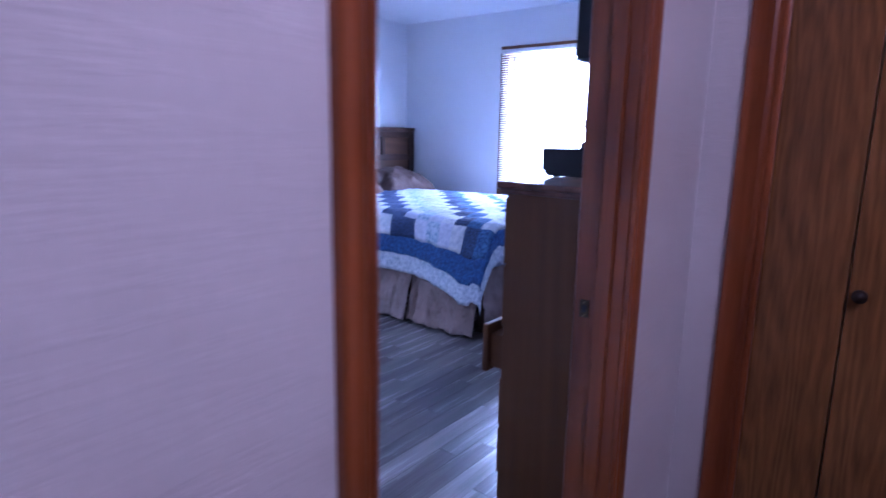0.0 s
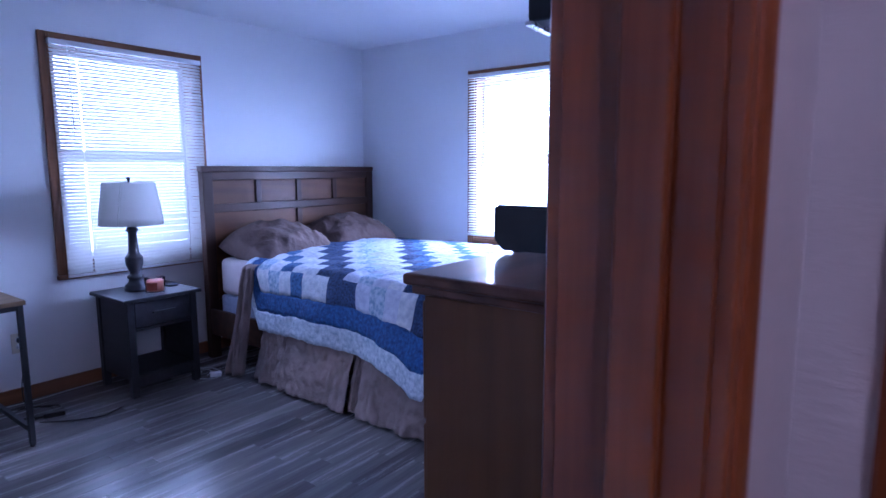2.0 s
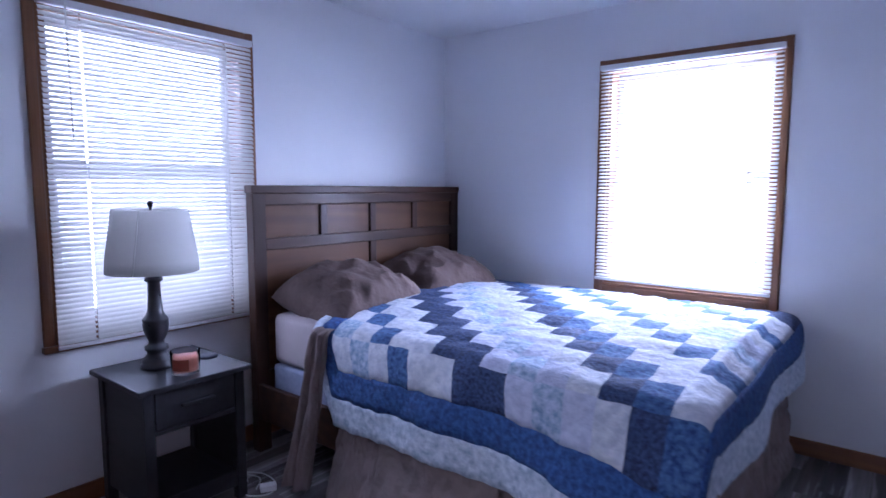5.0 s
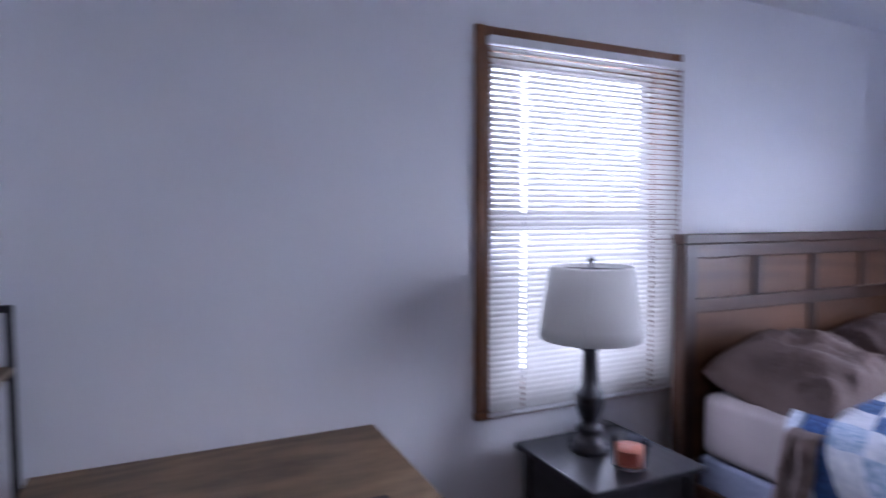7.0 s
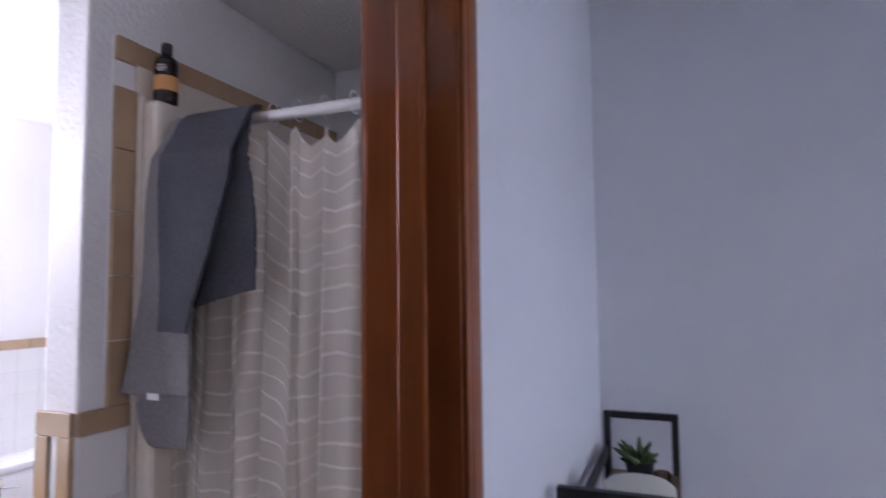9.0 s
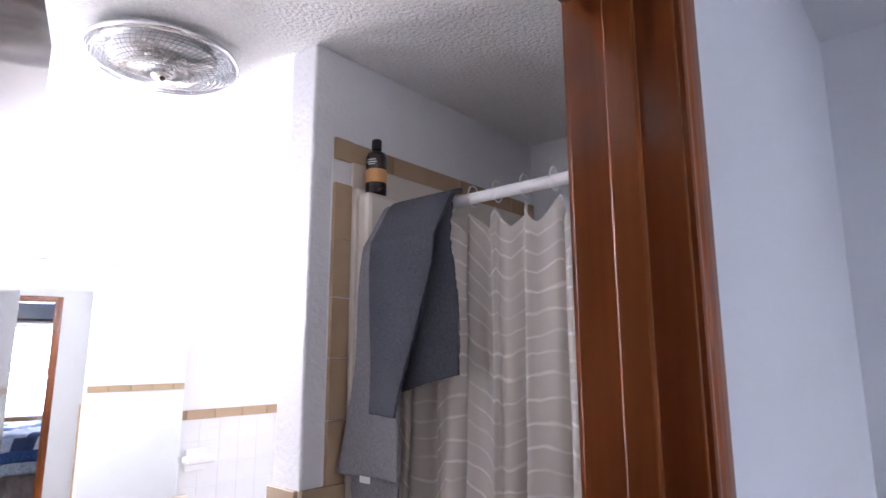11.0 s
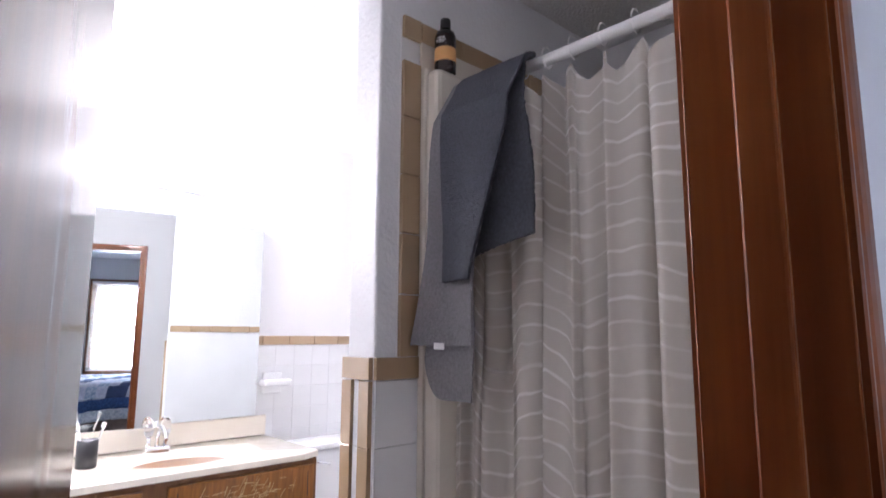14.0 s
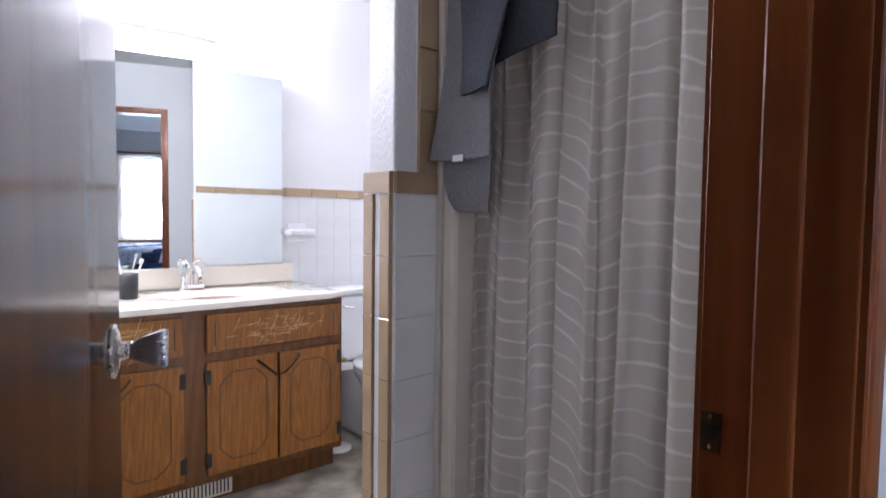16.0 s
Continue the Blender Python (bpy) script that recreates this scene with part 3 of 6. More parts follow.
def blind(m, w, h, tilt, sag, wand, label):
    """A mini blind. Local x across, y out of the room, z down from the headrail at 0."""
    root = thing("window_blind", label, "window blind", m, "mini blinds")
    part("headrail", boxes((0, w, -0.016, 0.016, -0.030, 0.0), bevel=0.003), M_WHITEPLASTIC, root)
    pitch = 0.0212
    count = int((h - 0.06) / pitch)
    half = 0.0125
    pts = [(-half + 2 * half * k / 4, 0.0022 * (1 - (k / 2 - 1) ** 2)) for k in range(5)]
    bm = bmesh.new()
    cuts = [0.004, 0.16 * w - 0.005, 0.16 * w + 0.005, 0.84 * w - 0.005, 0.84 * w + 0.005, w - 0.004]
    rows = [[bm.verts.new((x, y, z)) for y, z in pts] for x in cuts]
    for c in range(5):
        for k in range(4):
            if c in (1, 3) and k in (1, 2):
                continue                  # route holes for the cords
            bm.faces.new((rows[c][k], rows[c + 1][k], rows[c + 1][k + 1], rows[c][k + 1])).smooth = True
    slat = mesh_of("slat", bm, M_SLAT)
    rnd = random.Random(5)
    for i in range(count):
        s = new("slat", slat)
        s.parent = root
        z = -0.045 - i * pitch
        s.matrix_basis = pose(0, 0, z, tilt + rnd.uniform(-1.5, 1.5), sag * (i / count) + rnd.uniform(-0.06, 0.06), 0)
    end = -0.045 - count * pitch
    part("bottom_rail", boxes((0.002, w - 0.002, -0.013, 0.013, end - 0.008, end + 0.008), bevel=0.003), M_WHITEPLASTIC, root, m=pose(0, 0, 0, 0, sag, 0))
    for x in (0.16 * w, 0.84 * w):
        for y in (-0.0135, 0.0135):
            part("ladder_cord", tube([(x, y, -0.03), (x, y, end)], 0.0009, 6), M_CORD, root)
    if wand:
        x = 0.86 * w
        part("lift_cord", tube(curve_points([(x, -0.022, -0.02), (x + 0.004, -0.024, -0.4), (x, -0.024, -0.62)], 14), 0.0012, 6), M_CORD, root)
        part("tassel", lathe([(0.0, 0), (0.006, 0.004), (0.004, 0.026), (0.0015, 0.03)], 10, pose(x, -0.024, -0.65)), M_WHITEPLASTIC, root)
        part("tassel", lathe([(0.0, 0), (0.006, 0.004), (0.004, 0.026), (0.0015, 0.03)], 10, pose(x + 0.004, -0.024, -0.72)), M_WHITEPLASTIC, root)
    else:
        x = 0.10 * w
        part("tilt_wand", tube([(x, -0.022, -0.02), (x + 0.002, -0.024, -0.55)], 0.003, 6), M_WHITEPLASTIC, root)
    return root


blind(Matrix.Translation((XW + 0.033, 2.500, 2.105)) @ pose(0, 0, 0, 0, 0, 90), 0.945, 1.425, 50, 0.0, False, "closed white mini blind with sunlit slats hanging over the window")
blind(Matrix.Translation((-3.010, YN - 0.036, 2.092)), 0.965, 1.30, 31, 0.25, True, "bright white mini blind with open slats, its cords hanging")


# ---- bed ----
def fabric(name, c1, c2, scale=26.0):
    return surface(name, c1, c2, scale, 0.9, 34, 0.55, dist=0.012)


Q_WHITE = fabric("white_print_cotton", (0.44, 0.47, 0.56), (0.72, 0.73, 0.77), 30)
Q_PALE = fabric("pale_blue_mottled_cotton", (0.16, 0.26, 0.42), (0.56, 0.62, 0.74), 48)
Q_MID = fabric("blue_batik_cotton", (0.012, 0.036, 0.14), (0.10, 0.20, 0.41), 60)
Q_NAVY = fabric("navy_print_cotton", (0.006, 0.012, 0.048), (0.060, 0.095, 0.215), 80)
Q_BORDER = fabric("blue_border_cotton", (0.010, 0.030, 0.125), (0.050, 0.125, 0.33), 55)
Q_EDGE = fabric("icy_border_cotton", (0.30, 0.37, 0.48), (0.66, 0.71, 0.78), 45)
Q_LAVENDER = fabric("lavender_print_cotton", (0.40, 0.43, 0.58), (0.62, 0.64, 0.76), 34)
BED_Y = 4.175
HBX = -4.055

bed = thing("bed", "queen bed with dark walnut panel headboard, low rails and slats", "bed", Matrix.Translation((-3.0, BED_Y, 0)))
hy0, hy1 = 3.333 - BED_Y, 5.014 - BED_Y
hx = HBX + 3.0
head = part("headboard", boxes((hx - 0.045, hx - 0.022, hy0 + 0.06, hy1 - 0.06, 0.25, 1.33)), M_PANEL, bed, "dark walnut headboard with inset panels")
for y0, y1 in ((hy0, hy0 + 0.075), (hy1 - 0.075, hy1)):
    part("headboard_post", boxes((hx - 0.06, hx, y0, y1, 0.0, 1.335), bevel=0.004), M_HEAD_V, head)
part("top_rail", boxes((hx - 0.064, hx + 0.004, hy0 - 0.006, hy1 + 0.006, 1.335, 1.375), bevel=0.005), M_HEAD, head)
part("top_rail", boxes((hx - 0.05, hx - 0.004, hy0 + 0.075, hy1 - 0.075, 1.275, 1.335), bevel=0.004), M_HEAD, head)
part("middle_rail", boxes((hx - 0.05, hx - 0.004, hy0 + 0.075, hy1 - 0.075, 1.045, 1.105), bevel=0.004), M_HEAD, head)
part("lower_rail", boxes((hx - 0.05, hx - 0.004, hy0 + 0.075, hy1 - 0.075, 0.28, 0.42), bevel=0.004), M_HEAD, head)
third = (hy1 - hy0 - 0.15) / 4
for k in (1, 2, 3):
    y = hy0 + 0.075 + third * k
    part("muntin", boxes((hx - 0.045, hx - 0.008, y - 0.024, y + 0.024, 1.105, 1.275), bevel=0.004), M_HEAD_V, head)
y = hy0 + 0.075 + third * 2
part("muntin", boxes((hx - 0.045, hx - 0.008, y - 0.026, y + 0.026, 0.42, 1.045), bevel=0.004), M_HEAD_V, head)
for y0, y1 in ((3.335 - BED_Y, 3.362 - BED_Y), (4.985 - BED_Y, 5.012 - BED_Y)):
    part("side_rail", boxes((hx, 1.03, y0, y1, 0.18, 0.365), bevel=0.004), M_HEAD, bed, "dark walnut side rail")
part("foot_rail", boxes((1.0, 1.03, 3.362 - BED_Y, 4.985 - BED_Y, 0.18, 0.36), bevel=0.004), M_HEAD, bed)
for y in (3.36 - BED_Y, 4.93 - BED_Y):
    part("leg", boxes((0.96, 1.03, y, y + 0.06, 0.0, 0.20), bevel=0.004), M_HEAD_V, bed)
for k in range(6):
    part("slat", boxes((-0.85 + k * 0.34, -0.78 + k * 0.34, 3.362 - BED_Y, 4.985 - BED_Y, 0.285, 0.305)), M_HEAD, bed)


def soft_box(x0, x1, y0, y1, z0, z1, r):
    bm = boxes((x0, x1, y0, y1, z0, z1))
    bmesh.ops.bevel(bm, geom=bm.edges[:], offset=r, segments=5, profile=0.6, affect="EDGES")
    for f in bm.faces:
        f.smooth = True
    return bm


springs = tagged(new("box_spring", mesh_of("box_spring", soft_box(-4.03, -2.02, 3.41, 4.94, 0.305, 0.46, 0.02), M_BOXSPRING)), "blue-grey fabric box spring on the bed frame", "box spring")
mattress = tagged(new("mattress", mesh_of("mattress", soft_box(-4.03, -2.01, 3.41, 4.94, 0.462, 0.725, 0.05), M_SHEET)), "mattress in a grey-pink fitted sheet on the box spring", "mattress")


def pillow(m, w, d, h, seed, label):
    n = 54

    def f(i, j, top):
        u, v = i * 2 - 1, j * 2 - 1
        e = max(0.0, (1 - abs(u) ** 7.0) * (1 - abs(v) ** 3.6)) ** 0.48
        pinch = 1 - 0.10 * (abs(u) ** 2) * (1 - abs(v)) - 0.08 * (abs(v) ** 2) * (1 - abs(u))
        p = Vector((u * w / 2 * pinch, v * d / 2 * pinch, 0))
        fold = 0.008 * math.sin(9 * u + 5 * v + seed) * e + 0.020 * noise.noise(Vector((u * 2.4 + seed, v * 2.2, 1.7))) * e
        fold += 0.004 * math.sin(23 * u * (1 + 0.3 * v) + 7 * v + seed) * e * abs(v) + 0.010 * math.sin(17 * (u - 0.4 * v) + 2 * seed) * max(0, u * v) * e
        ridge = 1 - abs(noise.noise(Vector((u * 3.1 + seed, v * 2.0 + 0.8 * u, 4.4)))) * 2
        fold += 0.014 * (ridge ** 3 - 0.3) * e + 0.003 * (1 - abs(noise.noise(Vector((u * 7 - seed, v * 4.5, 9.1)))) * 2) * e
        p.z -= 0.085 * (abs(u) ** 2.2)
        p.z += (0.62 * h * e + fold) if top else (-0.38 * h * e)
        return p

    bm = sheet(lambda i, j: f(i, j, True), n, n)
    other = sheet(lambda i, j: f(1 - i, j, False), n, n)
    me = bpy.data.meshes.new("tmp")
    other.to_mesh(me)
    other.free()
    bm.from_mesh(me)
    bpy.data.meshes.remove(me)
    bmesh.ops.remove_doubles(bm, verts=bm.verts, dist=0.002)
    bmesh.ops.recalc_face_normals(bm, faces=bm.faces)
    ob = tagged(new("pillow", mesh_of("pillow", bm, M_TAUPE)), label, "pillow", "pillows on the bed")
    ob.matrix_world = m
    return ob


pillow(pose(-3.79, 3.79, 0.815, 15, 2, 94), 0.74, 0.50, 0.22, 1.0, "rumpled taupe pillow leaning on the headboard")
pillow(pose(-3.82, 4.50, 0.825, 16, -2, 87), 0.74, 0.50, 0.21, 4.0, "taupe pillow leaning on the headboard by the wall")

# patchwork quilt: 0.13 m patches in stepped diagonal bands, a blue and an icy border
BANDS = (0, 1, 0, 2, 0, 0, 3, 3, 6, 1, 6, 0, 3, 2, 0, 0, 2, 0, 1, 6, 0, 2, 0, 0, 3, 3, 6, 1)
SUB = 6
ACROSS = [0.125, 0.12] + [0.14] * 14 + [0.12, 0.125]
ALONG = [0.06, 0.10] + [0.13] * 14 + [0.11, 0.115]
HALF_W = 0.775


def quilt_point(a, b):
    """a: metres across from the middle, b: metres along from the head edge."""
    head_edge = -3.86 + 0.40 * max(0.0, (-a - 0.15) / 1.0) ** 1.3
    foot = -1.965
    reach = foot - head_edge
    flat = 1.9
    run = b * reach / flat if b < flat else reach + (b - flat)
    da = max(0.0, abs(a) - HALF_W)
    db = max(0.0, run - reach)
    sgn = 1 if a > 0 else -1
    r = 0.07
    def drop(s):
        if s < r * 1.57:
            t = s / r
            return r * math.sin(t), r * (1 - math.cos(t))
        return r, r + (s - r * 1.57)
    oa, za = drop(da)
    ob_, zb = drop(db)
    x = head_edge + min(run, reach) + ob_
    y = BED_Y + sgn * (min(abs(a), HALF_W) + oa)
    z = 0.752 - math.hypot(za, zb) * (1.0 if za * zb == 0 else 0.93)
    if za > 0.02:
        wave = math.sin(x * 6.3 + 1.0) * 0.018 + math.sin(x * 13 + 0.3) * 0.008
        y += sgn * (0.045 + wave) * min(1, za / 0.25) + sgn * 0.05 * za
        low = min(1.0, max(0.0, (x + 2.75) / 0.7)) ** 2
        z -= 0.10 * low * min(1, za / 0.3)
        y += sgn * 0.10 * low * min(1, za / 0.3)
    if zb > 0.02:
        x += (0.02 + 0.02 * math.sin(y * 7)) * min(1, zb / 0.25) + 0.05 * zb
    puff = 0.016 * noise.noise(Vector((x * 2.3, y * 2.3, 0.4))) + 0.007 * noise.noise(Vector((x * 8, y * 8, 3.1)))
    crown = 0.035 * max(0, 1 - (abs(a) / HALF_W) ** 2) if za == 0 and zb == 0 else 0
    puff += 0.006 * (1 - abs(noise.noise(Vector((x * 11, y * 11, 7.7)))) * 2) + 0.0035 * noise.noise(Vector((x * 26, y * 26, 2.2)))
    z += puff + crown
    if za > 0.02:
        y += 0.010 * noise.noise(Vector((x * 9, z * 9, 5.5))) + 0.005 * noise.noise(Vector((x * 24, z * 24, 1.5)))
    return Vector((x, y, max(z, 0.03)))


def quilt_cloth(i, j):
    """The cloth of patch i across, j along."""
    ni, nj = len(ACROSS), len(ALONG)
    if i in (0, ni - 1) or j in (0, nj - 1):
        return 5
    if i in (1, ni - 2) or j in (1, nj - 2):
        return 4
    return BANDS[min(i + j - 4, len(BANDS) - 1)]


def steps(widths):
    out, p = [0.0], 0.0
    for w in widths:
        for k in range(SUB):
            out.append(p + w * (k + 1) / SUB)
        p += w
    return out


def make_quilt():
    root = thing("quilt", "blue and white patchwork quilt in stepped diagonal bands over the bed", "quilt", Matrix.Translation((-2.9, BED_Y, 0.75)))
    back = Vector((-2.9, BED_Y, 0.75))
    us, vs = steps(ACROSS), steps(ALONG)
    half = sum(ACROSS) / 2
    pts = [[quilt_point(a - half, b) - back for b in vs] for a in us]
    for i in range(len(us)):
        for j in range(len(vs)):
            if i % SUB == 0 or j % SUB == 0:
                pts[i][j].z -= 0.005
    cloths = [Q_WHITE, Q_PALE, Q_MID, Q_NAVY, Q_BORDER, Q_EDGE, Q_LAVENDER]
    for name, wanted, label in (("patchwork", (0, 1, 2, 3, 6), "stepped bands of white, pale and navy patches"), ("inner_border", (4,), "blue batik border"), ("outer_border", (5,), "icy white printed border")):
        bm = bmesh.new()
        g = {}

        def at(i, j):
            if (i, j) not in g:
                g[i, j] = bm.verts.new(pts[i][j])
            return g[i, j]
        for i in range(len(us) - 1):
            for j in range(len(vs) - 1):
                c = quilt_cloth(i // SUB, j // SUB)
                if c in wanted:
                    f = bm.faces.new((at(i, j), at(i + 1, j), at(i + 1, j + 1), at(i, j + 1)))
                    f.material_index = c
                    f.smooth = True
        solidify(part(name, bm, cloths, root, label), 0.006, 1)


make_quilt()


def bed_skirt():
    root = thing("bed_skirt", "wrinkled taupe bed skirt hanging to the floor in flat panels", "bed skirt", Matrix.Translation((-2.6, 3.28, 0)))

    def panel(x0, x1, y0, y1, seed, z1=0.44):
        def f(i, j):
            w = math.sin(i * 11 + seed) * 0.010 * (1 - j) + 0.014 * noise.noise(Vector((i * 4, j * 3, seed))) + 0.006 * noise.noise(Vector((i * 17, j * 11, seed))) + 0.010 * (1 - abs(noise.noise(Vector((i * 9 + j * 2, j * 5, seed + 3)))) * 2)
            x, y = x0 + (x1 - x0) * i, y0 + (y1 - y0) * i
            if abs(x1 - x0) > abs(y1 - y0):
                y += w - 0.12 * (1 - j)
            else:
                x += w + 0.06 * (1 - j)
            return Vector((x + 2.6, y - 3.28, 0.012 + 0.012 * math.sin(i * 9 + seed) ** 2 + (z1 - 0.012) * j))
        p = part("skirt_panel", sheet(f, 80, 34), M_SKIRT, root)
        solidify(p, 0.003)
    panel(-3.42, -3.12, 3.34, 3.33, 0.5)
    panel(-3.14, -2.56, 3.315, 3.31, 1.0)
    panel(-2.58, -2.44, 3.345, 3.345, 2.2)
    panel(-2.47, -1.97, 3.305, 3.30, 3.0)
    panel(-1.955, -1.955, 3.27, 4.95, 4.0)


bed_skirt()


def hanging_sheet():
    """The loose edge of a top sheet that falls over the side to the floor."""
    def f(i, j):
        w = 0.022 * math.sin(i * 13 + 3 * j) * (0.3 + j) + 0.008 * math.sin(i * 37 + 1)
        x = -3.590 + 0.095 * i + 0.05 * j * (i - 0.5) - 0.05 * j * j + 0.012 * noise.noise(Vector((i * 3, j * 9, 2.0)))
        s = j * 1.05
        if s < 0.20:
            p = Vector((x + 1.6 * (0.20 - s), 3.56 - s, 0.730))
        elif s < 0.30:
            t = (s - 0.20) / 0.10 * math.pi / 2
            p = Vector((x, 3.36 - 0.055 * math.sin(t), 0.705 + 0.025 * math.cos(t)))
        else:
            p = Vector((x, 3.305 - 0.13 * (s - 0.30), 0.71 - (s - 0.30) * 0.925))
        p.y += w if s > 0.2 else 0
        p.z = max(p.z, 0.008)
        return p
    ob = tagged(new("top_sheet", mesh_of("top_sheet", sheet(f, 34, 40), M_SKIRT)), "taupe top sheet edge trailing from bed to floor", "sheet")
    solidify(ob, 0.004)


hanging_sheet()


# ---- nightstand and what stands on it ----
def nightstand():
    root = thing("nightstand", "black-brown nightstand with a drawer and an open shelf", "nightstand", Matrix.Translation((-3.935, 2.835, 0)))
    x0, x1, y0, y1 = -0.205, 0.205, -0.215, 0.215
    part("top", boxes((-0.228, 0.230, -0.240, 0.240, 0.578, 0.600), bevel=0.004), M_BLACKWOOD, root)
    for x in (x0, x1 - 0.042):
        for y in (y0, y1 - 0.042):
            part("leg", boxes((x, x + 0.042, y, y + 0.042, 0, 0.578), bevel=0.003), M_BLACKWOOD, root)
    for y in (y0 + 0.01, y1 - 0.026):
        part("side_panel", boxes((x0 + 0.042, x1 - 0.042, y, y + 0.016, 0.10, 0.578)), M_BLACKWOOD, root)
    part("shelf", boxes((x0 + 0.01, x1 - 0.006, y0 + 0.042, y1 - 0.042, 0.115, 0.135), bevel=0.002), M_BLACKWOOD, root)
    part("shelf", boxes((x0 + 0.01, x1 - 0.006, y0 + 0.042, y1 - 0.042, 0.40, 0.416), bevel=0.002), M_BLACKWOOD, root)
    part("kick_rail", boxes((x1 - 0.03, x1 - 0.012, y0 + 0.042, y1 - 0.042, 0.06, 0.115)), M_BLACKWOOD, root)
    d = part("drawer", boxes((x1 - 0.022, x1 - 0.003, y0 + 0.046, y1 - 0.046, 0.42, 0.572), bevel=0.003), M_BLACKWOOD, root)
    part("pull", boxes((x1 - 0.003, x1 + 0.018, -0.07, 0.07, 0.494, 0.506), bevel=0.003), M_BLACKMETAL, d, "black bar pull")


nightstand()


def table_lamp():
    root = thing("table_lamp", "table lamp with turned dark base and pale linen shade", "table lamp", Matrix.Translation((-3.985, 2.80, 0.600)))
    prof = [(0.0, 0), (0.066, 0.0), (0.068, 0.014), (0.060, 0.022), (0.062, 0.034), (0.050, 0.046), (0.040, 0.058), (0.038, 0.07), (0.047, 0.078), (0.047, 0.092), (0.034, 0.10), (0.030, 0.112), (0.040, 0.135), (0.050, 0.165), (0.052, 0.185), (0.050, 0.198), (0.053, 0.204), (0.049, 0.214), (0.038, 0.226), (0.031, 0.245), (0.027, 0.30), (0.025, 0.365), (0.036, 0.372), (0.036, 0.382), (0.022, 0.40), (0.010, 0.405), (0.009, 0.44)]
    part("base", lathe(prof, 36), M_LAMPBASE, root, "dark turned baluster base")
    bm = bmesh.new()
    seg = 48
    rings = [[bm.verts.new((r * math.cos(2 * math.pi * k / seg), r * math.sin(2 * math.pi * k / seg), z)) for k in range(seg)] for r, z in ((0.182, 0.412), (0.179, 0.46), (0.148, 0.665), (0.147, 0.672))]
    for a, b in zip(rings, rings[1:]):
        for k in range(seg):
            bm.faces.new((a[k], a[(k + 1) % seg], b[(k + 1) % seg], b[k])).smooth = True
    sh = part("shade", bm, M_SHADE, root, "pale linen tapered shade")
    solidify(sh, 0.003)
    part("seam", boxes((-0.003, 0.003, -0.001, 0.001, 0.0, 0.262)), M_CORD, sh, m=pose(0.121, -0.137, 0.412, 0, 0, -48) @ pose(0, 0, 0, -7.5))
    part("spider", tube([(-0.146, 0, 0.655), (0, 0, 0.665), (0.146, 0, 0.655)], 0.002, 6), M_LAMPBASE, root)
    part("spider", tube([(0, -0.146, 0.655), (0, 0, 0.665), (0, 0.146, 0.655)], 0.002, 6), M_LAMPBASE, root)
    part("finial", lathe([(0.0, 0.66), (0.006, 0.665), (0.005, 0.68), (0.011, 0.688), (0.012, 0.698), (0.006, 0.706), (0.0, 0.708)], 16), M_LAMPBASE, root)
    part("bulb", lathe([(0.014, 0.44), (0.014, 0.47), (0.03, 0.51), (0.03, 0.53), (0.0, 0.555)], 18), M_WHITEPLASTIC, root)


table_lamp()


def candle_jar():
    root = thing("candle_jar", "orange wax candle in a clear glass jar", "candle", Matrix.Translation((-3.815, 2.835, 0.600)) @ Matrix.Diagonal((1.28, 1.28, 1.15, 1)))
    part("jar", lathe([(0.0, 0.001), (0.040, 0.001), (0.043, 0.006), (0.045, 0.082), (0.043, 0.082), (0.041, 0.010), (0.0, 0.008)], 28), M_JAR, root, "clear glass jar")
    part("wax", lathe([(0.0, 0.010), (0.039, 0.010), (0.041, 0.060), (0.0, 0.058)], 24), M_ORANGE, root, "orange wax")

    def lab(i, j):
        a = radians(-85 + 70 * i)
        r = 0.0455
        return Vector((r * math.cos(a), r * math.sin(a), 0.018 + 0.040 * j))
    part("paper_label", sheet(lab, 10, 1), M_CANLABEL, root, "rust-red paper label")


candle_jar()
pad = thing("charging_pad", "round dark wireless charger lying on the nightstand", "charger", Matrix.Translation((-3.955, 3.01, 0.600)))
part("disc", lathe([(0.0, 0.0), (0.043, 0.0), (0.045, 0.004), (0.042, 0.009), (0.0, 0.009)], 28), M_CHARGER, pad)
part("cable", tube(curve_points([(0.0, 0.043, 0.005), (-0.06, 0.055, 0.004), (-0.17, 0.052, 0.003), (-0.245, 0.05, 0.003)], 16), 0.0022, 6), M_BLACKCORD, pad)


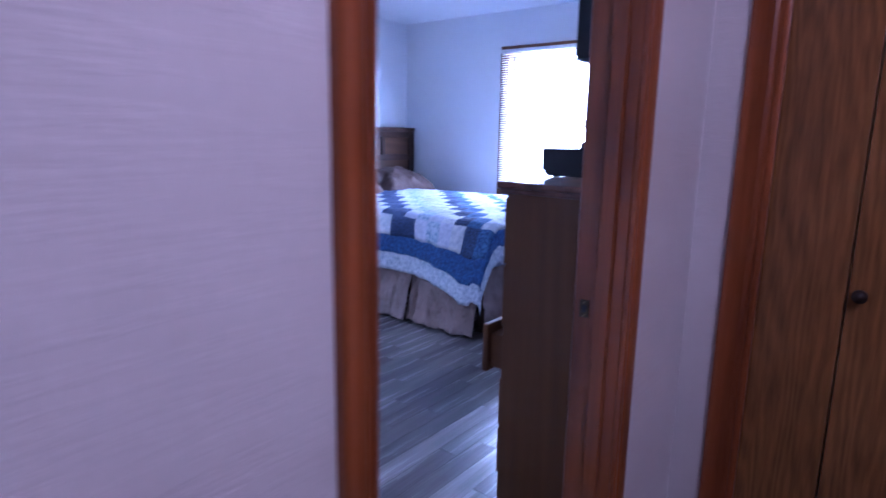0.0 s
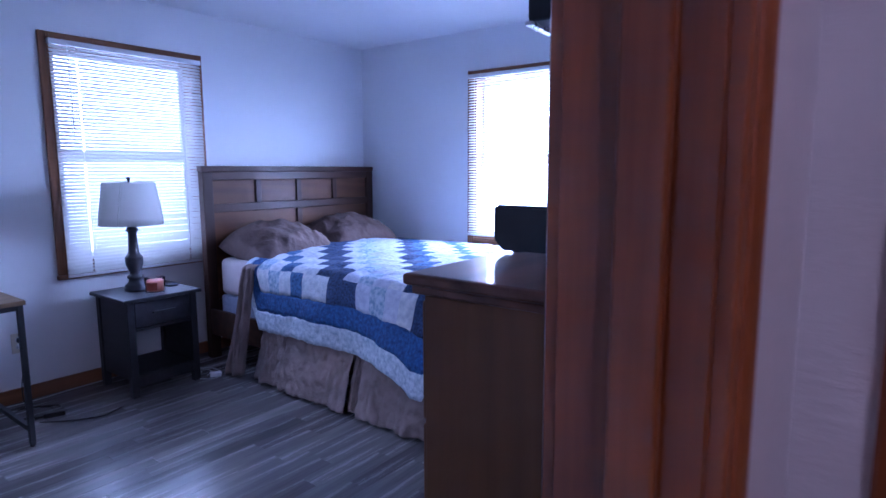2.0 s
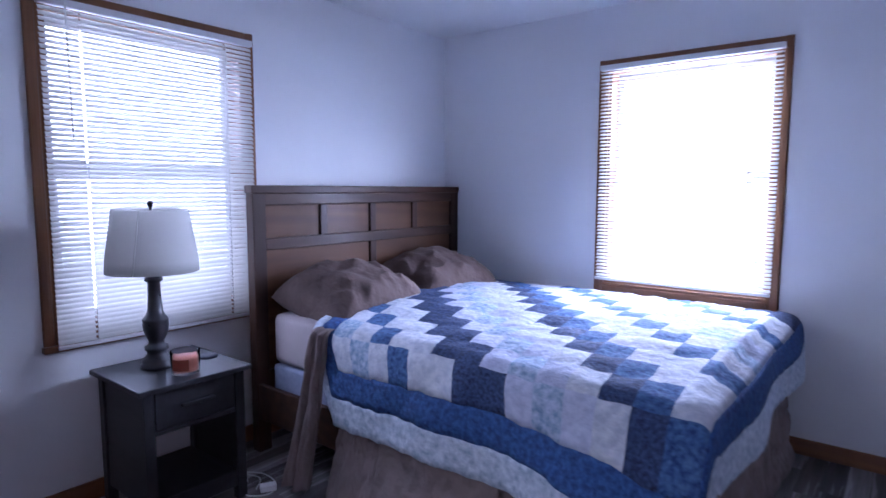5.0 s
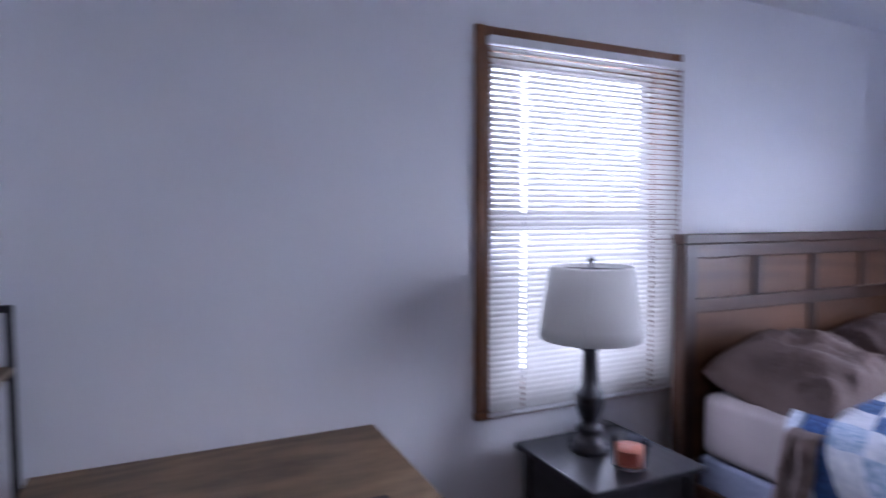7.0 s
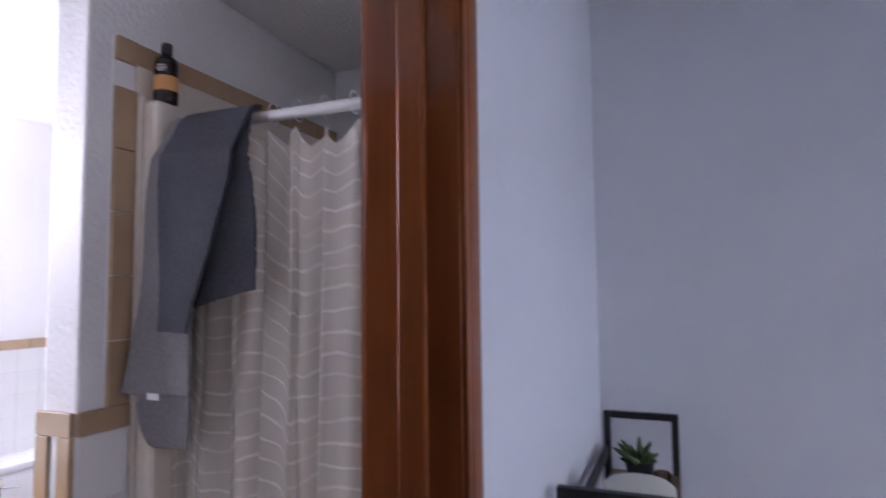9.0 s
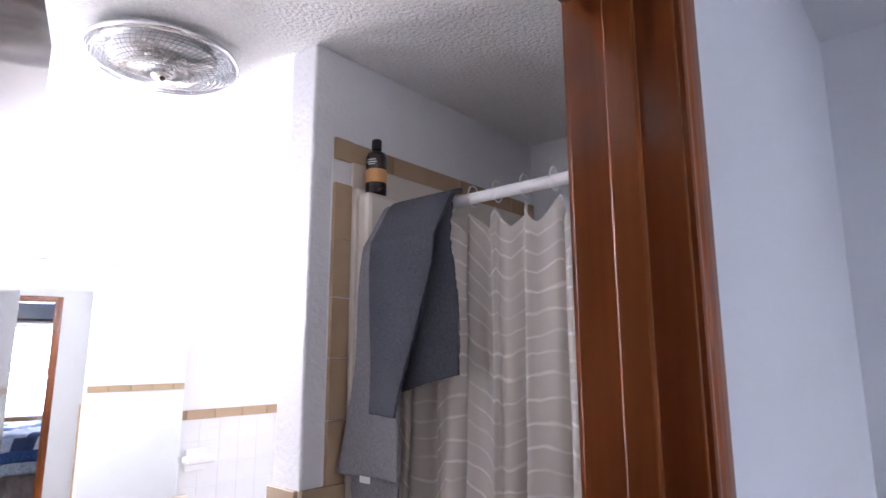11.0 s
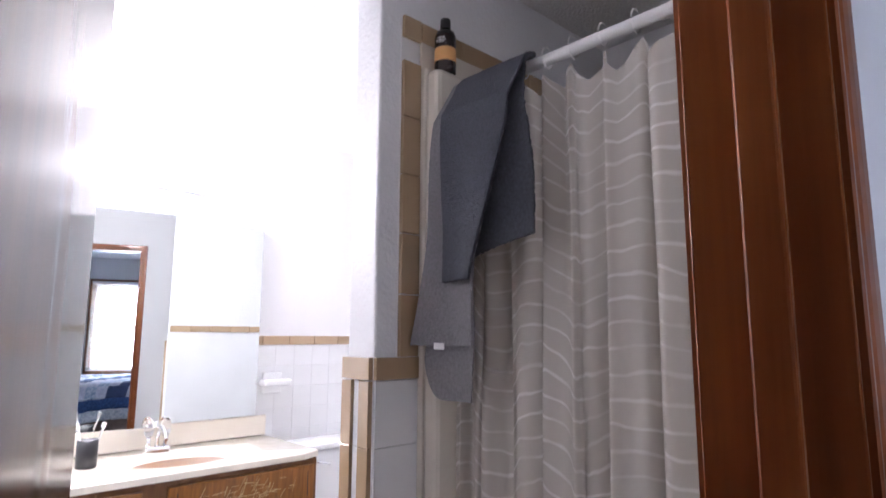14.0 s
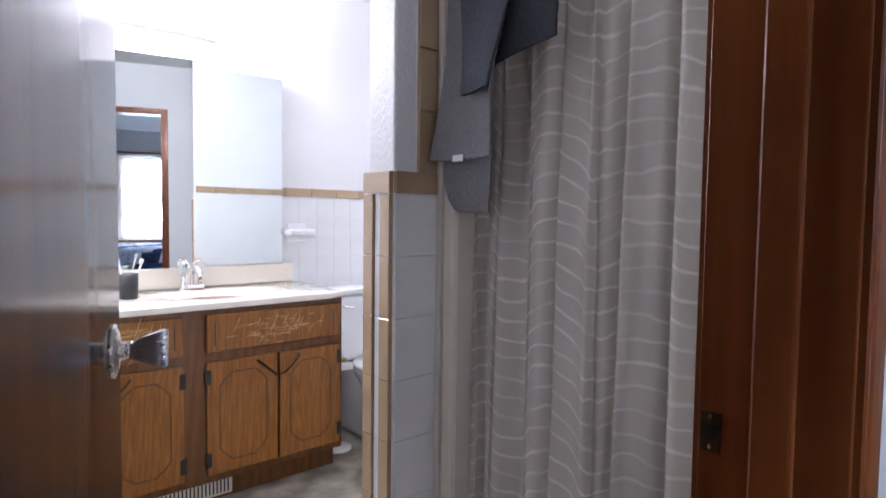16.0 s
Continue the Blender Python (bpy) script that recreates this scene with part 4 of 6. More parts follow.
# ---- chest of drawers and what stands on it ----
def chest():
    root = thing("chest_of_drawers", "tall brown wooden chest of drawers with one drawer ajar", "dresser", Matrix.Translation((-0.70, 2.33, 0)))
    x0, x1, y0, y1 = -0.215, 0.235, -0.445, 0.445
    part("side_panel", boxes((x0, x1, y0, y0 + 0.02, 0.0, 1.115), bevel=0.002), M_DRESSER, root)
    part("side_panel", boxes((x0, x1, y1 - 0.02, y1, 0.0, 1.115), bevel=0.002), M_DRESSER, root)
    part("back_panel", boxes((x1 - 0.008, x1, y0 + 0.02, y1 - 0.02, 0.05, 1.115)), M_DRESSER, root)
    part("plinth", boxes((x0 + 0.012, x0 + 0.03, y0 + 0.02, y1 - 0.02, 0.0, 0.09)), M_DRESSER, root)
    ys, ye, xs = y0 - 0.026, y1 + 0.026, x0 - 0.032
    top = part("top", boxes((xs, x1 + 0.01, ys, ye, 1.132, 1.154), bevel=0.007), M_DRESSTOP, root, "dark mahogany moulded top")
    part("moulding", boxes((xs + 0.012, x1 + 0.004, ys + 0.012, ye - 0.012, 1.115, 1.133), bevel=0.005), M_DRESSTOP, top)
    heights = [0.095, 0.28, 0.465, 0.65, 0.87, 1.105]
    for k in range(5):
        out = 0.075 if k == 2 else 0.0
        d = part("drawer", boxes((x0 - 0.012 - out, x0 + 0.010 - out, y0 + 0.006, y1 - 0.006, heights[k] + 0.004, heights[k + 1] - 0.004), bevel=0.005), M_DRESSER, root)
        if out:
            part("drawer_box", boxes((x0 + 0.010 - out, x0 + 0.26, y0 + 0.03, y1 - 0.03, heights[k] + 0.02, heights[k + 1] - 0.04)), M_DRESSER, d)
        for y in (-0.22, 0.22):
            z = (heights[k] + heights[k + 1]) / 2
            part("knob", lathe([(0.0, 0), (0.008, 0.0), (0.007, 0.012), (0.016, 0.018), (0.017, 0.025), (0.0, 0.030)], 16, Matrix.Translation((x0 - 0.012 - out, y, z)) @ pose(0, 0, 0, 0, -90)), M_BRASS, d, "small brass knob")


chest()


def media_box():
    root = thing("media_box", "matte black electronics box on the chest of drawers", "media box", Matrix.Translation((-0.825, 2.19, 1.154)))
    mm = Matrix(((1, 0, 0, 0), (0, 0, 1, 0), (0, 1, 0, 0), (0, 0, 0, 1)))
    bm = extruded([(-0.137, 0.028), (-0.114, 0.005), (0.137, 0.005), (0.137, 0.102), (-0.137, 0.102)], 0.0, 0.22, mm)
    bmesh.ops.bevel(bm, geom=bm.edges[:], offset=0.003, segments=2, affect="EDGES")
    part("case", bm, M_BLACKPLASTIC, root)
    part("lid", boxes((-0.130, 0.130, 0.006, 0.214, 0.101, 0.105), bevel=0.002), M_SCREEN, root, "glossy black lid")
    for x in (-0.09, 0.11):
        for y in (0.03, 0.19):
            part("foot", lathe([(0.0, 0), (0.012, 0.0), (0.013, 0.006), (0.0, 0.006)], 14, Matrix.Translation((x, y, 0))), M_BLACKPLASTIC, root)
    part("antenna", boxes((-0.085, -0.069, 0.205, 0.217, 0.10, 0.128), bevel=0.002), M_BLACKPLASTIC, root)
    part("power_plug", boxes((0.138, 0.165, 0.10, 0.13, 0.015, 0.04), bevel=0.004), M_BLACKPLASTIC, root)


media_box()
hub = thing("small_black_box", "small black device box on the chest beside the wall", "router", Matrix.Translation((-0.585, 2.37, 1.154)))
part("case", boxes((-0.045, 0.045, -0.07, 0.07, 0.0, 0.095), bevel=0.004), M_BLACKPLASTIC, hub)
part("cable", tube(curve_points([(-0.045, -0.03, 0.02), (-0.075, -0.06, 0.012), (-0.095, -0.10, 0.012)], 10), 0.004, 6), M_BLACKCORD, hub)

tv = thing("television", "flat black television mounted on the wall above the chest", "television", pose(-0.625, 2.245, 1.50, 0, 0, 4.6))
part("case", boxes((-0.022, 0.022, -0.56, 0.56, 0.0, 0.64), bevel=0.004), M_BLACKPLASTIC, tv)
part("screen", boxes((-0.0245, -0.0222, -0.545, 0.545, 0.018, 0.622)), M_SCREEN, tv, "glossy dark screen")
part("bottom_bezel", boxes((-0.0242, -0.016, -0.56, 0.56, -0.004, 0.0)), M_BRUSHED, tv, "silver lower bezel")
part("wall_bracket", boxes((0.022, 0.165, -0.1, 0.1, 0.2, 0.45), bevel=0.003), M_BLACKMETAL, tv)


# ---- desk, chair and rack ----
def desk():
    root = thing("desk", "desk with rustic brown board top on a black steel frame", "desk", Matrix.Translation((-3.865, 1.56, 0)))
    x0, x1, y0, y1 = -0.365, 0.365, -0.50, 0.50
    part("desktop", boxes((x0, x1, y0, y1, 0.708, 0.730), bevel=0.003), M_RUSTIC, root, "rustic brown wood-grain board")
    s = 0.025
    for x in (x0 + 0.01, x1 - 0.01 - s):
        for y in (y0 + 0.01, y1 - 0.01 - s):
            leg = part("leg", boxes((x, x + s, y, y + s, 0.012, 0.708), bevel=0.002), M_BLACKMETAL, root)
            part("foot", lathe([(0.0, 0), (0.011, 0.0), (0.012, 0.012), (0.0, 0.012)], 12, Matrix.Translation((x + s / 2, y + s / 2, 0))), M_BLACKPLASTIC, leg)
    for y in (y0 + 0.01, y1 - 0.01 - s):
        part("side_bar", boxes((x0 + 0.035, x1 - 0.035, y + 0.002, y + s - 0.002, 0.683, 0.706)), M_BLACKMETAL, root)
        part("side_bar", boxes((x0 + 0.035, x1 - 0.035, y + 0.002, y + s - 0.002, 0.075, 0.10)), M_BLACKMETAL, root)
    for x in (x0 + 0.012, x1 - 0.01 - s):
        part("long_bar", boxes((x, x + s - 0.004, y0 + 0.035, y1 - 0.035, 0.683, 0.706)), M_BLACKMETAL, root)


desk()


def chair():
    root = thing("desk_chair", "espresso ladder-back wooden chair with a grey cushioned seat", "chair", Matrix.Translation((-3.50, 1.56, 0)))
    w = 0.205
    for y in (-w, w - 0.035):
        bm = bmesh.new()
        box(bm, -0.02, 0.02, -0.0175, 0.0175, -0.46, 0.0, m=Matrix.Translation((0.235, y + 0.0175, 0.46)) @ Matrix.Shear("XY", 4, (-0.14, 0)))
        box(bm, -0.02, 0.018, -0.0175, 0.0175, 0.0, 0.52, m=Matrix.Translation((0.235, y + 0.0175, 0.46)) @ Matrix.Shear("XY", 4, (0.10, 0)))
        bmesh.ops.bevel(bm, geom=bm.edges[:], offset=0.003, segments=2, affect="EDGES")
        part("back_leg", bm, M_CHAIR, root)
        part("front_leg", boxes((-0.20, -0.165, y, y + 0.035, 0.0, 0.43), bevel=0.003), M_CHAIR, root)
        part("stretcher", boxes((-0.165, 0.235, y + 0.008, y + 0.027, 0.16, 0.19), bevel=0.003), M_CHAIR, root)
        part("seat_rail", boxes((-0.20, 0.23, y + 0.006, y + 0.029, 0.385, 0.43), bevel=0.003), M_CHAIR, root)
    for z in (0.60, 0.72, 0.85):
        x = 0.235 + (z - 0.46) * 0.10

        def slat(i, j, z=z, x=x):
            y = (i - 0.5) * 2 * (w - 0.03)
            return Vector((x + 0.02 * (1 - (2 * i - 1) ** 2), y, z + 0.055 * j))
        solidify(part("back_slat", sheet(slat, 10, 1), M_CHAIR, root), 0.014, 0)
    part("top_slat", boxes((0.268, 0.288, -w + 0.03, w - 0.03, 0.915, 0.965), bevel=0.003), M_CHAIR, root)
    part("seat_frame", boxes((-0.205, 0.24, -w, w, 0.425, 0.445), bevel=0.004), M_CHAIR, root)
    part("cushion", soft_box(-0.20, 0.225, -w + 0.01, w - 0.01, 0.445, 0.485, 0.016), M_SHEET, root, "pale grey seat pad")


chair()


def rack():
    root = thing("shelf_rack", "narrow black steel rack with rustic brown shelves", "shelf rack", Matrix.Translation((-3.815, 0.962, 0)))
    x0, x1, y0, y1, s = -0.348, 0.348, -0.098, 0.098, 0.018
    for x in (x0, x1 - s):
        for y in (y0, y1 - s):
            part("post", boxes((x, x + s, y, y + s, 0, 1.222), bevel=0.002), M_BLACKMETAL, root)
        part("top_bar", boxes((x, x + s, y0 + s, y1 - s, 1.204, 1.222), bevel=0.001), M_BLACKMETAL, root)
        for z in (1.025, 0.62, 0.22):
            part("cross_bar", boxes((x, x + s, y0 + s, y1 - s, z, z + 0.02), bevel=0.001), M_BLACKMETAL, root)
    part("back_bar", boxes((x0 + s, x1 - s, y0, y0 + 0.012, 1.10, 1.128), bevel=0.001), M_BLACKMETAL, root)
    for z in (1.045, 0.64, 0.24):
        part("shelf", boxes((x0 + 0.002, x1 - 0.002, y0 + s, y1 - 0.002, z, z + 0.016), bevel=0.002), M_RUSTIC, root, "rustic brown board")


rack()
RACK_TOP = 1.061


def plant():
    root = thing("succulent_plant", "small green succulent in a dark pot on the rack", "plant", Matrix.Translation((-4.045, 0.965, RACK_TOP)))
    part("pot", lathe([(0.0, 0), (0.028, 0.0), (0.037, 0.062), (0.033, 0.062), (0.030, 0.052), (0.0, 0.052)], 22), M_BLACKPLASTIC, root, "dark round pot")
    rnd = random.Random(9)
    for k in range(22):
        a, lift = rnd.uniform(0, 6.28), rnd.uniform(0.15, 1.3)
        ln = rnd.uniform(0.045, 0.085)
        bm = lathe([(0.0005, 0.0), (0.007, ln * 0.25), (0.008, ln * 0.55), (0.004, ln * 0.9), (0.0005, ln)], 7, pose(0, 0, 0.052, 0, math.degrees(1.4 - lift), math.degrees(a)))
        part("leaf", bm, M_LEAF, root)


plant()
tag = thing("glass_tumbler", "small clear glass tumbler on the rack", "glass", Matrix.Translation((-4.0, 1.02, RACK_TOP)))
part("glass", lathe([(0.0, 0.0), (0.016, 0.0), (0.019, 0.05), (0.0175, 0.05), (0.015, 0.004), (0.0, 0.004)], 20), M_JAR, tag)
basket = thing("straw_basket", "round straw basket with a cream lid on the rack", "basket", Matrix.Translation((-3.70, 0.985, RACK_TOP)) @ Matrix.Diagonal((1.02, 1.02, 1.12, 1)))
part("basket_body", lathe([(0.0, 0), (0.058, 0.0), (0.066, 0.02), (0.067, 0.036), (0.062, 0.040), (0.066, 0.044), (0.066, 0.078), (0.0, 0.078)], 30), M_WICKER, basket, "woven straw wall")
part("lid", lathe([(0.0, 0.078), (0.070, 0.078), (0.070, 0.092), (0.060, 0.100), (0.0, 0.104)], 30), M_CREAM, basket, "cream lid")
stone = tagged(new("stoneware_vase", mesh_of("stoneware_vase", lathe([(0.0, 0), (0.028, 0.0), (0.044, 0.022), (0.047, 0.045), (0.036, 0.070), (0.016, 0.080), (0.0, 0.079)], 26), M_STONE)), "round brown stoneware vase on the rack", "vase")
stone.matrix_world = pose(-3.575, 0.945, RACK_TOP)

sw = thing("light_switch", "almond light switch plate on the white wall", "light switch", Matrix.Translation((-3.19, YS, 1.14)))
part("plate", boxes((-0.036, 0.036, 0.0, 0.006, -0.058, 0.058), bevel=0.003), M_ALMOND, sw)
part("toggle", boxes((-0.005, 0.005, 0.006, 0.016, -0.004, 0.012), bevel=0.002), M_ALMOND, sw)


def outlet(m, plugged):
    root = thing("wall_outlet", "almond wall outlet with a black plug", "outlet", m)
    part("plate", boxes((-0.036, 0.036, -0.006, 0.0, -0.058, 0.058), bevel=0.003), M_ALMOND, root)
    for z in (-0.02, 0.02):
        r = part("receptacle", lathe([(0.0, 0.0), (0.017, 0.0), (0.017, 0.002), (0.0, 0.002)], 18, pose(0, -0.006, z, 90)), M_WHITEPLASTIC, root)
        for x in (-0.006, 0.006):
            part("slot", boxes((x - 0.001, x + 0.001, -0.0086, -0.0078, z - 0.004, z + 0.004)), M_BLACKPLASTIC, r)
    if plugged:
        part("plug", boxes((-0.012, 0.012, -0.032, -0.0086, 0.008, 0.032), bevel=0.003), M_BLACKPLASTIC, root, "black plug")


outlet(Matrix.Translation((XW, 2.225, 0.35)) @ pose(0, 0, 0, 0, 0, 90), True)


for ax, az in ((-1.42, 1.98), (-1.0, 1.96)):
    anchor = tagged(new("wall_anchor", mesh_of("wall_anchor", lathe([(0.0, 0.0), (0.007, 0.0), (0.008, 0.003), (0.005, 0.006), (0.0, 0.005)], 12, pose(0, 0, 0, 90)), M_MESH)), "small grey screw anchor in the white wall", "wall anchor", "wall anchors")
    anchor.matrix_world = pose(ax, YN, az)


def cable(name, ctrl, r, mat, label, n=60):
    tagged(new(name, mesh_of(name, tube(curve_points(ctrl, n), r, 7), mat)), label, "cable")


cable("power_cable", [(-4.20, 2.225, 0.37), (-4.15, 2.23, 0.30), (-4.16, 2.20, 0.12), (-4.10, 2.20, 0.006), (-3.98, 2.28, 0.006), (-3.86, 2.22, 0.006), (-3.95, 2.10, 0.006), (-4.08, 2.16, 0.006), (-3.98, 2.31, 0.006), (-3.86, 2.27, 0.012)], 0.003, M_BLACKCORD, "thin black power cable looping on the floor")
brick = thing("power_adapter", "black power adapter lying on the floor", "power adapter", pose(-3.84, 2.245, 0, 0, 0, 70))
part("case", boxes((-0.05, 0.05, -0.02, 0.02, 0, 0.028), bevel=0.004), M_BLACKPLASTIC, brick)
part("lead", tube(curve_points([(-0.05, 0, 0.014), (-0.10, -0.02, 0.004), (-0.16, 0.02, 0.004)], 12), 0.003, 6), M_BLACKCORD, brick)
cable("power_cable", [(-3.80, 2.16, 0.005), (-3.70, 2.26, 0.005), (-3.62, 2.40, 0.005), (-3.66, 2.52, 0.005)], 0.0035, M_BLACKCORD, "black cable lying on the floor")
cable("charger_cable", [(-4.21, 3.19, 0.40), (-4.19, 3.18, 0.10), (-4.10, 3.17, 0.006), (-3.95, 3.14, 0.006), (-3.82, 3.17, 0.006), (-3.74, 3.10, 0.006)], 0.0025, M_CORD, "white charger cable trailing by the bed")
cable("charger_cable", [(-3.98, 3.10, 0.005), (-3.86, 3.20, 0.006), (-3.72, 3.19, 0.006), (-3.66, 3.11, 0.006), (-3.74, 3.04, 0.006), (-3.84, 3.12, 0.01)], 0.0028, M_CORD, "white charger cable coiled by the bed")
cable("charger_cable", [(-4.20, 2.72, 0.006), (-4.19, 2.45, 0.006), (-4.17, 2.30, 0.006), (-4.18, 2.10, 0.006)], 0.0025, M_CORD, "white cable along the baseboard")
strip = thing("power_strip", "white power strip lying beside the bed", "power strip", pose(-3.70, 3.135, 0, 0, 0, 60))
part("case", boxes((-0.035, 0.035, -0.02, 0.02, 0, 0.03), bevel=0.005), M_WHITEPLASTIC, strip)

# ---- hall closet door ----
hall_lamp = thing("hall_ceiling_lamp", "round frosted ceiling lamp lighting the hall", "ceiling lamp", Matrix.Translation((0.97, 0.6, H)))
part("canopy", lathe([(0.0, 0.0), (0.13, 0.0), (0.13, -0.02), (0.0, -0.02)], 32), M_BRUSHED, hall_lamp)
part("globe", lathe([(0.0, -0.11), (0.06, -0.10), (0.105, -0.07), (0.12, -0.02), (0.0, -0.02)], 32), M_HALLBULB, hall_lamp, "lit frosted glass bowl")

closet = thing("closet_door", "dark oak bifold closet door with a round wooden knob", "door", Matrix.Translation((-0.193, 1.965, 0)))
tagged(closet, kind="structure")
for k, (a, b) in enumerate(((0.002, 0.223), (0.227, 0.525), (0.529, 0.829))):
    leaf = part("door_panel", boxes((a, b, 0.002, 0.034, 0.012, 1.995), bevel=0.002), M_OAKDOOR, closet)
    if k == 1:
        part("knob", lathe([(0.0, 0), (0.009, 0.0), (0.008, 0.012), (0.017, 0.018), (0.017, 0.026), (0.0, 0.031)], 18, pose(0.252, 0.002, 0.93, 90)), M_CHAIR, leaf, "dark wooden knob")
for x, sx in ((0.0, -1), (0.835, 1)):
    part("casing", extruded([(x + sx * (1.5 * a - 0.03), -b) for a, b in CASING], 0, 2.06), M_TRIM, closet)
part("head_casing", boxes((-0.06, 0.895, -0.018, 0.0, 2.0, 2.06), bevel=0.003), M_TRIM_H, closet)


# ---- bathroom ----
hinge = Matrix.Translation((BD0, YB + 0.005, 0)) @ pose(0, 0, 0, 0, 0, 250.8)
bath_door = thing("door_bath", "glossy brown flush bathroom door standing open", "door", hinge)
tagged(bath_door, kind="structure")
part("door_leaf", boxes((0.003, 0.598, -0.0175, 0.0175, 0.01, 2.02), bevel=0.0015), M_BATHDOOR, bath_door)


def door_knob(side):
    bm = lathe([(0.0, 0.012), (0.010, 0.012), (0.0105, 0.020), (0.014, 0.027), (0.020, 0.043), (0.0235, 0.054), (0.022, 0.058), (0.0, 0.0585)], 48)
    for v in bm.verts:
        if 0.024 < v.co.z < 0.0585:
            cut = 1 - 0.24 * (0.5 - 0.5 * math.cos(12 * math.atan2(v.co.y, v.co.x)))
            v.co.x, v.co.y = v.co.x * cut, v.co.y * cut
    bmesh.ops.transform(bm, matrix=pose(0.538, side * 0.0175, 1.032, -90 * side), verts=bm.verts)
    k = part("knob", bm, M_CHROME, bath_door, "fluted chrome knob")
    part("rose", lathe([(0.0, 0.0), (0.031, 0.0), (0.031, 0.003), (0.022, 0.006), (0.011, 0.008), (0.010, 0.014), (0.0, 0.014)], 26, pose(0.538, side * 0.0175, 1.032, -90 * side)), M_BRUSHED, k, "nickel rose")


door_knob(-1)
door_knob(1)

# vanity
VF, VX0, VX1, CT = -1.40, -3.945, -2.27, 0.842


def door_relief(bm, x0, x1, z0, z1, y):
    """Arched, notched groove frame that stands a little proud on a cabinet door."""
    c = 0.055
    pts = []
    top, bot = z1 - 0.05, z0 + 0.05
    l, r = x0 + 0.05, x1 - 0.05
    arcs = [((l, bot + c), (l + c * 0.35, bot + c * 0.5), (l + c, bot)), ((r - c, bot), (r - c * 0.35, bot + c * 0.5), (r, bot + c)), ((r, top - c), (r - c * 0.35, top - c * 0.5), (r - c, top)), ((l + c, top), (l + c * 0.35, top - c * 0.5), (l, top - c))]
    for a in arcs:
        pts += list(a)
    n = len(pts)
    for k in range(n):
        (xa, za), (xb, zb) = pts[k], pts[(k + 1) % n]
        d = math.hypot(xb - xa, zb - za)
        ang = math.degrees(math.atan2(zb - za, xb - xa))
        box(bm, -0.003, d + 0.003, -0.0035, 0.0, -0.004, 0.004, m=Matrix.Translation((xa, y, za)) @ pose(0, 0, 0, 0, -ang, 0))


def vanity():
    root = thing("vanity_cabinet", "honey-oak vanity cabinet with carved doors and worn drawer fronts", "vanity", Matrix.Translation((0, 0, 0)))
    yb = BY0
    part("body", boxes((VX0, VX1, yb + 0.004, VF, 0.10, 0.815), bevel=0.002), M_VANITYDARK, root)
    part("toe_kick", boxes((VX0 + 0.01, VX1, yb + 0.004, VF - 0.06, 0.0, 0.10)), M_VANITYDARK, root, "recessed toe kick")
    y = VF
    cols = [(-3.925, -3.625, 1), (-3.615, -3.315, -1), (-3.225, -2.945, 1), (-2.895, -2.60, 1), (-2.59, -2.295, -1)]
    for x0, x1, side in cols:
        bm = boxes((x0, x1, y, y + 0.018, 0.135, 0.600), bevel=0.004)
        d = part("door", bm, M_VANITY, root)
        bm = bmesh.new()
        door_relief(bm, x0, x1, 0.135, 0.600, y + 0.0185)
        part("carved_groove", bm, M_VANITYDARK, d, "dark carved groove")
        hx_ = (x1 - 0.05) if side > 0 else (x0 + 0.05)
        part("handle", tube(curve_points([(-0.055, 0, 0), (-0.045, 0.016, 0), (0, 0.024, 0), (0.045, 0.016, 0), (0.055, 0, 0)], 14), 0.0042, 8), M_IRON, d, "black iron bail handle", Matrix.Translation((hx_, y + 0.018, 0.545)) @ pose(0, 0, 0, 0, 42 if side > 0 else -42, 0))
        xh = x0 + 0.004 if side > 0 else x1 - 0.004
        for z in (0.20, 0.54):
            part("hinge", boxes((xh - 0.012, xh + 0.012, y + 0.010, y + 0.021, z - 0.03, z + 0.03), bevel=0.003), M_IRON, d, "black iron hinge")
    for x0, x1 in ((-3.925, -3.315), (-3.225, -2.945), (-2.895, -2.295)):
        d = part("drawer_front", boxes((x0, x1, y, y + 0.018, 0.640, 0.790), bevel=0.004), M_VANITY, root)
        for xg in (x0 + 0.03, x1 - 0.034):
            part("groove", boxes((xg, xg + 0.004, y + 0.018, y + 0.0195, 0.665, 0.765)), M_HEAD_V, d)
        rnd = random.Random(int(-x0 * 100))
        bm = bmesh.new()
        for k in range(60):
            w = x1 - x0
            cx = x0 + w * (0.5 + rnd.gauss(0, 0.14))
            cz = 0.715 + rnd.gauss(0, 0.026)
            ln, th = rnd.uniform(0.015, 0.07), rnd.uniform(0.0005, 0.0016)
            box(bm, -ln / 2, ln / 2, 0, 0.0008, -th, th, m=Matrix.Translation((cx, y + 0.018, cz)) @ pose(0, 0, 0, 0, rnd.choice((rnd.uniform(-8, 8), rnd.uniform(50, 80))), 0))
        tagged(part("scratch_mark", bm, M_WICKER, d, "pale worn scratches in the varnish"), kind="stuff")
    reg = part("floor_register", boxes((-3.44, -3.01, VF - 0.060, VF - 0.052, 0.012, 0.088), bevel=0.002), M_ALMOND, root, "almond metal heating register in the toe kick")
    for k in range(26):
        x = -3.425 + k * 0.0155
        part("louvre", boxes((x, x + 0.006, VF - 0.0525, VF - 0.0505, 0.024, 0.076)), M_BLACKPLASTIC, reg)


vanity()


